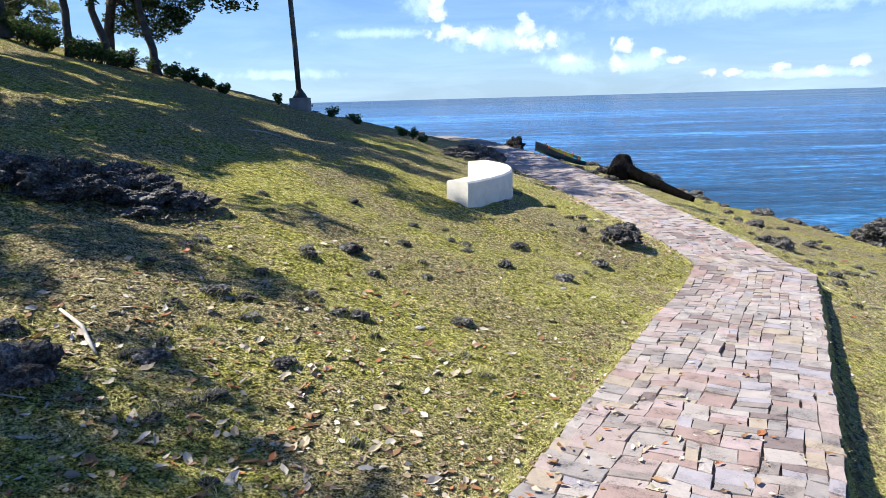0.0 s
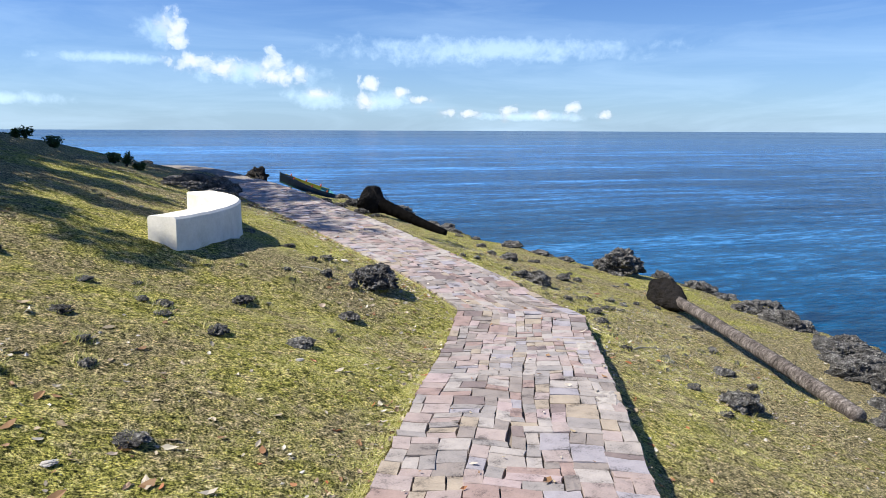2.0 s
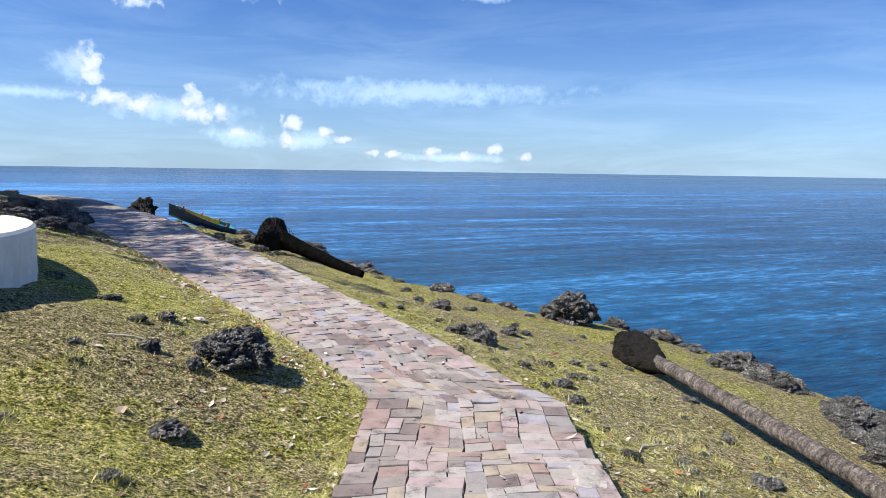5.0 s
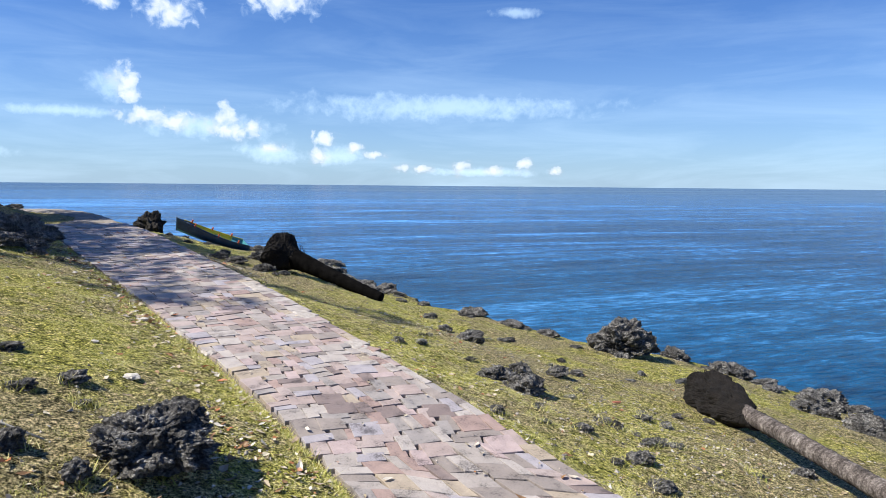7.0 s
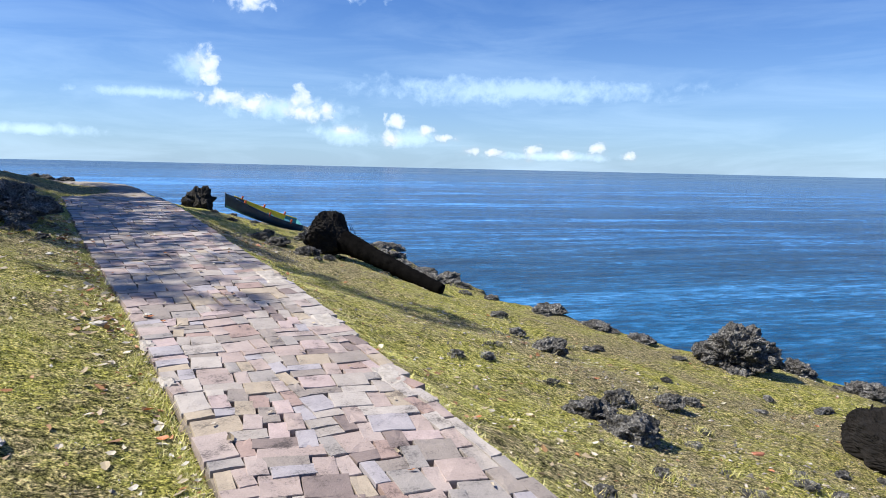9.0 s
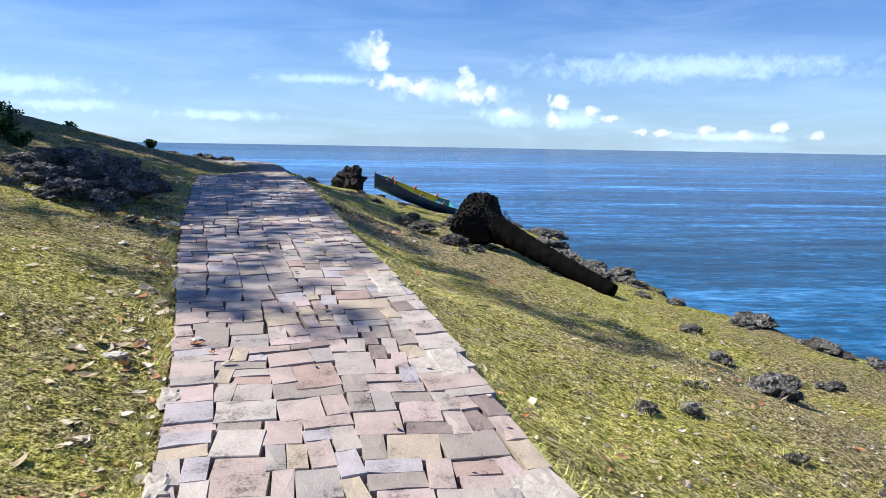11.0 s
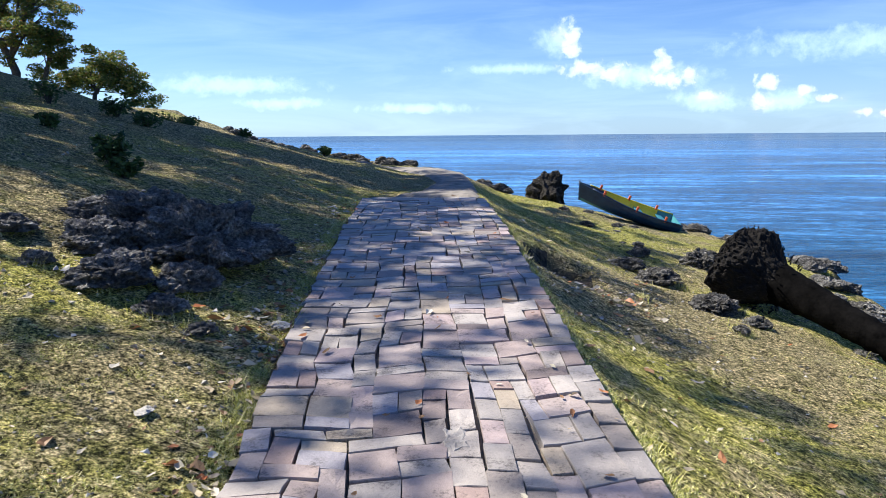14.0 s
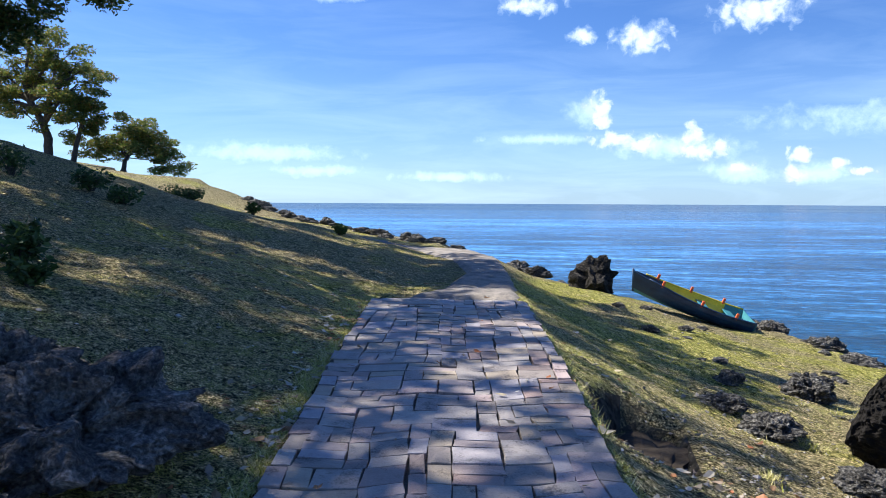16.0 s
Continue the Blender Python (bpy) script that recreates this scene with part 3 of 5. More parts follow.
for lo, hi, near, far, count in ((-3.2, .6, 3.4, 9.5, 34), (-2.0, 2.2, 9.5, 15.0, 16), (5.9, 9.0, 8.5, 14.0, 30), (6.2, 12.0, 14.0, 19.5, 22), (4.6, 7.0, 22.0, 29.0, 18)):
    for _ in range(count):
        x, y = rng_clods.uniform(lo, hi), rng_clods.uniform(near, far)
        if float(np.interp(y, LEFT_Y, LEFT_X)) - .2 < x < float(np.interp(y, RIGHT_Y, RIGHT_X)) + .2:
            continue
        rock(x, y, rng_clods.uniform(.10, .26), rng_clods.uniform(0, 360), rng_clods.randrange(5), small=True, tall=rng_clods.uniform(.3, .75), wide=rng_clods.uniform(.8, 1.6), sink=.12)
# the mound of coral above the path
for x, y, s, t, w in ((1.28, 20.65, 1.02, .58, .95), (.78, 20.75, .72, .62, 1.1), (.75, 20.15, .46, .6, 1.2), (1.2, 19.6, .44, .55, 1.25), (.35, 20.75, .42, .5, 1.2), (1.55, 19.85, .36, .6, 1), (1.62, 19.42, .25, .5, 1),
                      (1.93, 19.3, .18, .35, 1.3), (.2, 19.95, .3, .5, 1.2), (.72, 19.55, .2, .5, 1)):
    rock(x, y, s, 61 * y, int(17 * x + y), tall=t, wide=w, label="grey and black coral outcrop in the bank", group="coral outcrop", sink=.1)
# seaward side
for x, y, s, t in ((7.25, 15.1, .55, .7), (7.05, 15.5, .45, .7), (7.75, 16.1, .42, .8), (8.4, 16.2, .42, .7), (7.1, 12.75, .34, .6), (6.9, 12.2, .3, .5), (9.0, 16.6, .28, .7),
                   (8.0, 19.3, .34, .8), (8.25, 20.6, .36, .7), (6.55, 8.6, .5, .7), (6.2, 9.0, .26, .6), (7.6, 10.1, .36, .7), (6.0, 8.2, .22, .5), (7.95, 18.15, .5, .7),
                   (7.3, 11.5, .2, .6), (6.15, 16.6, .24, .7), (6.6, 16.9, .26, .6), (8.6, 14.6, .2, .5), (9.4, 12.9, .3, .7), (8.9, 8.5, .5, .8), (10.9, 20.5, .5, .5),
                   (6.5, 13.4, .16, .6), (7.0, 17.6, .18, .6), (8.9, 17.2, .16, .6), (7.4, 18.6, .2, .5), (9.0, 19.0, .24, .5)):
    rock(x, y, s, 83 * y, int(abs(23 * x + y)), small=s < .3, tall=t)
rock(12.0, 19.45, 1.0, 35, 4, tall=.78, wide=1.3, sink=-.02, label="large weathered coral boulder at the cliff top", group="boulders")
crag = rock(3.42, 33.9, 1.02, 10, 5, tall=1.12, wide=1.0, sink=.15, label="dark upright coral boulder above the sea", group="boulders")
crag.data = CRAG
for x, y, s, t, w in ((5.05, 24.55, .62, .6, 1), (4.75, 25.0, .45, .6, 1.2), (5.55, 23.55, .62, .62, 1.2), (5.85, 23.0, .35, .6, 1), (5.0, 26.2, .4, .7, 1), (5.9, 26.6, .7, .8, 1), (6.2, 25.7, .4, .6, 1),
                      (7.6, 23.6, .7, .6, 1), (7.2, 24.6, .6, .6, 1), (4.3, 28.5, .35, .6, 1), (4.9, 29.5, .3, .5, 1), (4.4, 31.0, .3, .5, 1), (5.3, 30.6, .26, .5, 1), (3.9, 30.2, .3, .5, 1)):
    rock(x, y, s * .68, 57 * y, int(13 * x + y), tall=t * .9, wide=w, label="black and grey coral outcrop by the cliff edge", group="coral outcrop", sink=.1)


def edge_rocks():
    """Jagged coral all along the brink of the cliff."""
    rng = random.Random(11)
    y = 2.0
    while y < 34.5:
        edge = float(np.interp(y, EDGE_Y, EDGE_X))
        dense = y < 19.3 or 20.9 < y < 28 or y > 29
        for _ in range(3 if y < 19 else (2 if dense else 1)):
            s = rng.uniform(.2, .7) * (.95 if y < 19 else .8)
            x = edge + rng.uniform(-1.6 if y < 19 else -.7, .5)
            rock(x, y + rng.uniform(-.3, .3), s, rng.uniform(0, 360), rng.randrange(7), tall=rng.uniform(.35, .7), wide=rng.uniform(.9, 1.5), sink=.2,
                 label="jagged black coral on the cliff brink", group="cliff edge coral")
        y += .62 if dense else 1.1
    for x in np.arange(-11, 3.4, .62):
        y = float(np.interp(-x, [-v for v in EDGE_X[14:]], EDGE_Y[14:])) - rng.uniform(.3, 1.2)
        s = rng.uniform(.2, .55)
        rock(x, y, s, rng.uniform(0, 360), rng.randrange(7), tall=rng.uniform(.5, .9), wide=1.3, sink=.1, label="dark coral lump on the far crest", group="crest coral")


edge_rocks()


# ---------------------------------------------------------------- the whitewashed bench
def build_bench():
    bench = tagged(new("curved_bench"), "curved whitewashed masonry bench standing on the grass", "bench")
    cx, cy, top = -2.23, 14.01, 0.17
    bench.location = (1.0, 13.6, 0)

    def arc(lip, z0, z1, name, label, soft=.03):
        bm = bmesh.new()
        outer, inner, a0, a1, n = 3.6 + lip, 3.14 - lip, radians(-42.3) - lip / 3.4, radians(26.5) + lip / 3.4, 40
        rings = []
        for i in range(n + 1):
            a = a0 + (a1 - a0) * i / n
            bulge = 0.012 * math.sin(i * 0.9) + 0.008 * math.sin(i * 2.3)
            c, s = math.cos(a), math.sin(a)
            prof = [(inner - .02 * (z1 - z0 > .2), z0), (inner, z1 - soft), (inner + soft, z1), (outer - soft, z1), (outer, z1 - soft), (outer - .01 * (z1 - z0 > .2) + bulge * (z1 - z0 > .2), (z0 + z1) / 2), (outer + (.02 + bulge) * (z1 - z0 > .2), z0)]
            rings.append([bm.verts.new((cx + r * c - 1.0, cy + r * s - 13.6, z + 0.002 * math.sin(i * 1.3 + z * 9))) for r, z in prof])
        for p, q in zip(rings, rings[1:]):
            for j in range(len(p) - 1):
                bm.faces.new((p[j], p[j + 1], q[j + 1], q[j]))
        for ring in (rings[0], rings[-1]):
            bm.faces.new(ring)
        bmesh.ops.recalc_face_normals(bm, faces=bm.faces)
        ob = part(name, bm, WHITEWASH, bench, label, False)
        return ob

    arc(0.0, -.62, top - .1, "base", "stained white plaster wall", .001)
    arc(0.0, top - .1, top, "seat", "smooth white seat top")


build_bench()


# ---------------------------------------------------------------- fallen palms
def fallen_palm(name, label, root, tip, ball, r0, r1, bark, stump_len, seed, reach=2.3, blunt=.7, taper=.3):
    root, tip = Vector(root), Vector(tip)
    thing = tagged(new(name), label, "tree trunk")
    rng = random.Random(seed)
    d = tip - root
    length = d.length
    thing.matrix_world = Matrix.Translation(root) @ d.to_track_quat("X", "Z").to_matrix().to_4x4()
    n = max(30, int(length / .05))
    bm = bmesh.new()
    pts, rad = [], []
    for i in range(n + 1):
        f = i / n
        pts.append(Vector((length * f, 0.06 * math.sin(f * 5 + seed) * f, 0.07 * math.sin(math.pi * f) * (length / 6))))
        flare = math.exp(-f * length / stump_len * 2.2)
        rad.append(r1 + (r0 - r1) * flare + 0.09 * r1 * ((i * 0.36) % 1 - .5) + 0.02 * rng.uniform(-1, 1) * r1)
    tube(bm, pts, rad, 18, True, 0.10)
    part("trunk", bm, bark, thing, "ringed palm trunk, bark worn")
    # the root ball: a rough cone of matted fibre that runs out into the trunk
    bm = bmesh.new()
    bmesh.ops.create_icosphere(bm, subdivisions=6, radius=1)
    for v in bm.verts:
        c = v.co.copy()
        if c.x > 0:                          # a cone that narrows to the trunk
            side = max(1e-4, math.hypot(c.y, c.z))
            s = (c.x * c.x * (3 - 2 * c.x)) ** taper
            w = (math.sqrt(1 - c.x * c.x) * (1 - s) + s * r1 / ball * 1.1) / side if c.x < .985 else .5
        else:
            w = 1 if blunt > .5 else (1 - c.x * c.x) ** -.22 if c.x > -.95 else 1.5
        c = Vector((c.x * (reach if c.x > 0 else blunt), c.y * w, c.z * w))
        k = 1 + 0.24 * noise.noise(c * 1.9 + Vector((seed, 0, 0))) + 0.07 * noise.noise(c * 8 + Vector((0, seed, 0))) + 0.07 * noise.noise(c * 13) + 0.04 * noise.noise(c * 27)
        v.co = Vector((c.x, c.y * k, c.z * k)) * ball
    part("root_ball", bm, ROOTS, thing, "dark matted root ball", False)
    bm = bmesh.new()
    for _ in range(220):
        x = rng.uniform(-.8 * blunt, reach * .7)
        a, q = rng.uniform(0, 6.28), math.sqrt(max(.05, 1 - (x / (reach if x > 0 else blunt)) ** 2)) * .97
        q = q if x < 0 else max(q * .9, r1 / ball)
        s = Vector((x, q * math.cos(a), q * math.sin(a))) * ball
        e = s + Vector((rng.uniform(-.4, .2), math.cos(a) * .5, math.sin(a) * .5)) * ball * rng.uniform(.1, .32)
        tube(bm, [s, (s + e) / 2 + Vector((0, 0, .012)), e], [.009, .007, .003], 4, False)
    tagged(part("root_mat", bm, ROOTS, thing, "thin hanging root fibres", False), kind="stuff")


gz = ground
fallen_palm("fallen_palm", "fallen coconut palm trunk with root ball lying on the slope", (10.62, 15.6, gz(10.62, 15.6) + .24), (8.3, 8.55, gz(8.3, 8.55) + .05), .32, .15, .108, BARK, .8, 3, 4.4, 1.2, 5.0)
fallen_palm("palm_stump", "uprooted near-black palm stump leaning on coral", (6.0, 24.4, -.96), (7.85, 22.45, -1.86), .48, .31, .125, DARKBARK, 2.0, 8, 1.6, .4, 1.3)


# ---------------------------------------------------------------- the boat
def build_boat():
    boat = tagged(new("rowing_boat"), "small navy and yellow wooden boat drawn up on the rocks", "boat")
    bow, stern = Vector((4.2, 32.4, -1.0)), Vector((6.35, 32.9, -1.72))
    x = (stern - bow)
    length = x.length
    x.normalize()
    side = Vector((0, 0, 1)).cross(x).normalized()
    upv = x.cross(side)
    boat.matrix_world = Matrix(((x.x, side.x, upv.x, bow.x), (x.y, side.y, upv.y, bow.y), (x.z, side.z, upv.z, bow.z), (0, 0, 0, 1))) @ Matrix.Rotation(radians(14), 4, "X")

    def hull_point(f, g, inset=0.0):
        """f along from bow to stern, g from keel 0 to gunwale 1."""
        w = 0.44 * math.sin(min(1, f * 1.35 + .02) * math.pi / 2) ** .8 * (1 - .12 * max(0, f - .7) / .3) - inset
        top = .50 - .44 * f + .28 * f * f
        keel = .10 * (1 - f) ** 3
        y = max(.008, w) * (math.sin(g * math.pi / 2) ** .75)
        return Vector((f * length - .14 * (1 - f) ** 6 * g, y, keel + (top - keel) * g ** 1.4))

    def strip(g0, g1, mat, name, label, sidesign, inset=0.0, thick=.014, f0=0.0, f1=1.0):
        bm = bmesh.new()
        grid = []
        for i in range(25):
            f = f0 + (f1 - f0) * i / 24
            row = []
            for j in range(5):
                g = g0 + (g1 - g0) * j / 4
                p, q = hull_point(f, g, inset), hull_point(f, g, inset + thick)
                row.append((bm.verts.new((p.x, sidesign * p.y, p.z)), bm.verts.new((q.x, sidesign * q.y, q.z + .004))))
            grid.append(row)
        for a, b in zip(grid, grid[1:]):
            for j in range(4):
                for k in (0, 1):
                    bm.faces.new((a[j][k], b[j][k], b[j + 1][k], a[j + 1][k]))
            for j in (0, 4):
                bm.faces.new((a[j][0], b[j][0], b[j][1], a[j][1]))
        for row in (grid[0], grid[-1]):
            for j in range(4):
                bm.faces.new((row[j][0], row[j + 1][0], row[j + 1][1], row[j][1]))
        bmesh.ops.recalc_face_normals(bm, faces=bm.faces)
        part(name, bm, mat, boat, label, False)

    for s in (1, -1):
        strip(0.0, .3, TEAL, "lower_strake", "faded teal lower hull", s)
        strip(.302, 1.0, NAVY, "upper_strake", "chipped navy upper hull", s)
        strip(.3, 1.0, YELLOW, "lining", "yellow inside planking", s, .018, .01, .27, .84)
        strip(.3, 1.0, NAVY, "bow_lining", "dark inside planking of the bow", s, .018, .01, .0, .268)
        strip(.3, 1.0, TEAL, "stern_lining", "teal inside planking of the stern", s, .018, .01, .842, 1.0)
        bm = bmesh.new()
        pts = [hull_point(f / 20, 1.0) for f in range(2, 21)]
        tube(bm, [Vector((p.x, s * p.y, p.z + .012)) for p in pts], [.018] * len(pts), 6)
        part("gunwale", bm, NAVY if s < 0 else YELLOW, boat, "painted rubbing rail")
        for f in (.2, .52, .82):
            p = hull_point(f, 1.0)
            bm = bmesh.new()
            box(bm, (.05, .04, .13), Matrix.Translation((p.x, s * (p.y - .01), p.z + .05)), .008)
            part("thole_pin", bm, ORANGE, boat, "orange wooden thole pin")
    for f in (.32, .62, .86):
        p = hull_point(f, .78, .03)
        bm = bmesh.new()
        box(bm, (.17, 2 * p.y, .02), Matrix.Translation((p.x, 0, p.z)), .004)
        part("thwart", bm, TEAL, boat, "worn plank seat")
    bm = bmesh.new()
    p = hull_point(1, 1)
    rim = [bm.verts.new((length, s * hull_point(1, g).y, hull_point(1, g).z)) for s, gs in ((1, (0, .25, .5, .75, 1)), (-1, (1, .75, .5, .25))) for g in gs]
    face = bm.faces.new(rim)
    made = bmesh.ops.extrude_face_region(bm, geom=[face])
    bmesh.ops.translate(bm, vec=(.02, 0, 0), verts=[v for v in made["geom"] if isinstance(v, bmesh.types.BMVert)])
    bmesh.ops.recalc_face_normals(bm, faces=bm.faces)
    part("transom", bm, TEAL, boat, "teal stern board", False)
    bm = bmesh.new()
    p0, p1 = hull_point(0, 0), hull_point(0, 1)
    tube(bm, [p0, p0.lerp(p1, .5), p1 + Vector((-.02, 0, .03))], [.026, .026, .022], 8)
    part("stem", bm, NAVY, boat, "dark stem post")


build_boat()


# ---------------------------------------------------------------- the lamp pole on the crest
def build_pole():
    x, y = -4.2, 22.41
    z = ground(x, y)
    pole = tagged(new("lamp_pole"), "tall weathered steel pole on a square concrete plinth", "pole")
    pole.location = (x, y, z)
    bm = bmesh.new()
    box(bm, (.56, .56, 1.0), Matrix.Translation((0, 0, 1.62 - z - .5)), .03)
    part("plinth", bm, CONCRETE, pole, "square grey concrete plinth", False)
    h = 1.62 - z
    bm = bmesh.new()
    tube(bm, [(0, 0, h), (0, 0, h + .03), (0, 0, h + .1), (-.02, 0, h + .26)], [.23, .22, .17, .085], 14)
    part("collar", bm, STEEL, pole, "conical dark foot flange")
    bm = bmesh.new()
    tube(bm, [(-.02, 0, h + .2), (-.05, 0, h + 1.5), (-.14, 0, h + 4), (-.2, 0, h + 6.5)], [.08, .078, .07, .06], 14)
    part("shaft", bm, STEEL, pole, "tapering steel shaft")
    for a in range(4):
        bm = bmesh.new()
        tube(bm, [(.2 * math.cos(a * 1.571 + .785), .2 * math.sin(a * 1.571 + .785), h - .005), (.2 * math.cos(a * 1.571 + .785), .2 * math.sin(a * 1.571 + .785), h + .06)], [.018, .018], 6)
        part("bolt", bm, STEEL, pole)


build_pole()


# ---------------------------------------------------------------- trees and shrubs
def leaf_cloud(name, centres, radii, count, size, mat, seed, parent=None, label="", flat=0.7):
    """Many small folded leaves round the given clump centres."""
    rng = np.random.RandomState(seed)
    c, r = np.asarray(centres, float), np.asarray(radii, float)
    k = rng.choice(len(c), count, p=r ** 2 / (r ** 2).sum())
    d = rng.normal(size=(count, 3))
    d /= np.linalg.norm(d, axis=1)[:, None]
    p = c[k] + d * (r[k] * rng.uniform(.25, 1, count) ** .6)[:, None] * np.array([1, 1, flat])
    a = rng.normal(size=(count, 3)) * np.array([1, 1, .5]) + d * .5
    a /= np.linalg.norm(a, axis=1)[:, None]
    b = np.cross(a, rng.normal(size=(count, 3)))
    b /= np.linalg.norm(b, axis=1)[:, None]
    up = np.cross(a, b)
    s = (size * rng.uniform(.6, 1.3, count))[:, None]
    v = np.stack([p - a * s, p + b * s * .42 + up * s * .12, p + a * s, p - b * s * .42 + up * s * .12], 1).reshape(-1, 3)
    i = np.arange(count)[:, None] * 4
    tri = np.concatenate([i, i + 1, i + 2, i, i + 2, i + 3], 1)
    ob = new(name, fast_mesh(name, v, tri, 3, mat))
    if parent:
        ob.parent = parent
    if label:
        ob["label"] = label
    return ob


def tree(label, base, trunk, limbs, clumps, radius, leaves, size, mat, seed, thick=.16, flat=.7, spread=.6):
    """trunk: points from the foot, relative to base; limbs: end points; clumps of leaves lie round the limb ends."""
    rng = random.Random(seed)
    thing = tagged(new("tree"), label, "tree", "trees on the slope")
    thing.location = (base[0], base[1], ground(base[0], base[1]) - .05)
    bm = bmesh.new()
    dense = []
    for p, q in zip(trunk, trunk[1:]):
        for i in range(4):
            dense.append(Vector(p).lerp(Vector(q), i / 4))
    dense.append(Vector(trunk[-1]))
    n = len(dense)
    tube(bm, dense, [thick * (1.35 if i == 0 else 1) * (1 - .5 * i / n) for i in range(n)], 10, True, .2)
    part("trunk", bm, TREEBARK, thing, "slender curved trunk")
    centres, radii = [], []
    for e in limbs:
        e = Vector(e)
        s = dense[rng.randrange(int(n * .6), n)]
        g = min(thick, .09) if (e - s).length > 2.5 and thick < .3 else thick
        mid = s.lerp(e, .5) + Vector((rng.uniform(-.3, .3), rng.uniform(-.3, .3), rng.uniform(.1, .5)))
        bm = bmesh.new()
        tube(bm, [s, s.lerp(mid, .5), mid, mid.lerp(e, .5) + Vector((0, 0, .1)), e], [g * .5, g * .42, g * .33, g * .22, g * .1], 7)
        for _ in range(4):
            t = mid.lerp(e, rng.random()) + Vector((0, 0, .03))
            w = t + Vector((rng.gauss(0, spread), rng.gauss(0, spread), rng.gauss(0, spread * .5)))
            tube(bm, [t, (t + w) / 2 + Vector((0, 0, .05)), w], [thick * .14, thick * .1, thick * .05], 5)
            centres.append(w)
            radii.append(radius * rng.uniform(.5, .9))
        part("limb", bm, TREEBARK, thing)
        for _ in range(clumps):
            centres.append(e + Vector((rng.gauss(0, spread), rng.gauss(0, spread), rng.gauss(0, spread * .45))))
            radii.append(radius * rng.uniform(.55, 1.1))
    leaf_cloud("crown", centres, radii, leaves, size, mat, seed, thing, "broad green leaves in loose clumps", flat)
    return thing


def ring_limbs(centre, spread, count, seed, lift=1.0):
    rng = random.Random(seed)
    out = []
    for i in range(count):
        a = 2 * math.pi * (i + rng.random() * .6) / count
        r = spread * rng.uniform(.45, 1.0)
        out.append((centre[0] + 1.7 + r * math.cos(a), centre[1] + r * math.sin(a), centre[2] + rng.uniform(-.6, 1.0) * lift))
    return out


def hanging(base):
    """Ends of the long low branches that reach out over the grass, relative to the foot of their tree."""
    out = []
    for x, y, z in ((-8.2, 30.1, 4.1), (-7.8, 30.5, 4.4), (-8.8, 31.0, 5.0), (-7.5, 30.8, 4.9), (-7.3, 31.6, 5.4), (-6.8, 32.0, 5.5), (-6.7, 32.6, 5.8),
                    (-8.3, 31.4, 5.6), (-8.4, 29.9, 4.7), (-8.6, 29.7, 3.7), (-7.2, 31.0, 5.5), (-9.0, 30.4, 4.3), (-9.4, 30.8, 5.2), (-7.7, 31.2, 5.9), (-9.2, 29.9, 3.9)):
        out.append((3.6 + 1.35 * (x - 3.6) - base[0], 17.9 + 1.35 * (y - 17.9) - base[1], .95 + 1.35 * (z - .95) - ground(base[0], base[1])))
    return out


SLIM = "slender tree with a curved grey trunk and dark hanging leaves"
tree(SLIM, (-7.75, 20.6), [(0, 0, 0), (-.05, 0, .7), (-.28, 0, 1.6), (-.42, 0, 2.6), (-.3, 0, 4.2)], [(2.3, -1.4, 7.2), (2.9, -1.3, 7.2), (2.6, -1.5, 7.5), (4.35, 0, 7.2), (5.3, .4, 7.3), (4.9, .1, 7.7), (3.35, 1.5, 7.3), (4.0, 2.1, 7.4), (1.45, 1.5, 7.2), (-.6, 3.2, 5.4), (-1.4, 3.6, 5.2)] + [(2.3, 0, 2.1), (1.4, .1, 2.15), (.5, 0, 2.1), (-.4, 0, 2.2)], 4, .38, 5200, .085, LEAVES, 31, .12, .7, .42)
tree(SLIM, (-8.8, 20.2), [(0, 0, 0), (-.12, 0, .7), (-.38, 0, 1.5), (-.3, 0, 2.4), (-.5, 0, 4.3)], ring_limbs((-.4, 3.4, 5.4), 2.0, 8, 2) + [(.4, -.4, 3.6), (.9, .2, 3.8)], 4, .5, 5600, .085, LEAVES, 32, .12)
tree(SLIM, (-9.7, 19.8), [(0, 0, 0), (.02, 0, 1.2), (-.1, 0, 2.4), (-.2, 0, 4.5)], ring_limbs((-.8, 3.2, 5.2), 2.0, 8, 3) + [(-.6, 0, 3.1), (.1, -.4, 3.4), (-1.2, 0, 3.2)], 4, .5, 5800, .085, LEAVES, 33, .11)
tree("large tree with a thick fluted trunk in deep shade", (-11.2, 18.9), [(0, 0, 0), (.1, 0, 1.4), (-.1, 0, 3), (0, 0, 5)], ring_limbs((-.7, .2, 5.2), 2.5, 9, 4), 4, .65, 11000, .12, LEAVES, 34, .42)
SHADE = "broad leafy shade tree up the slope"
tree(SHADE, (-13.4, 12.6), [(0, 0, 0), (.1, .1, 2), (.2, 0, 4)], ring_limbs((.6, 0, 5.2), 3.0, 10, 5), 4, .7, 12500, .14, LEAVES, 35, .24)
tree(SHADE, (-12.2, 16.2), [(0, 0, 0), (.1, .1, 2), (.5, .4, 4)], ring_limbs((-.1, 1.2, 5.2), 2.6, 11, 12), 4, .7, 13000, .14, LEAVES, 45, .22)
tree(SHADE, (-13.3, 8.7), [(0, 0, 0), (.1, .1, 2), (.2, 0, 4)], ring_limbs((.3, -.2, 5.4), 1.9, 8, 6), 4, .6, 4300, .13, LEAVES, 36, .24)
tree(SHADE, (-17.5, 25.4), [(0, 0, 0), (.2, .1, 1.8), (.5, 0, 4.4)], ring_limbs((9.4, -.1, 5.5), 2.2, 9, 7), 4, .6, 4900, .12, LEAVES, 37, .24)
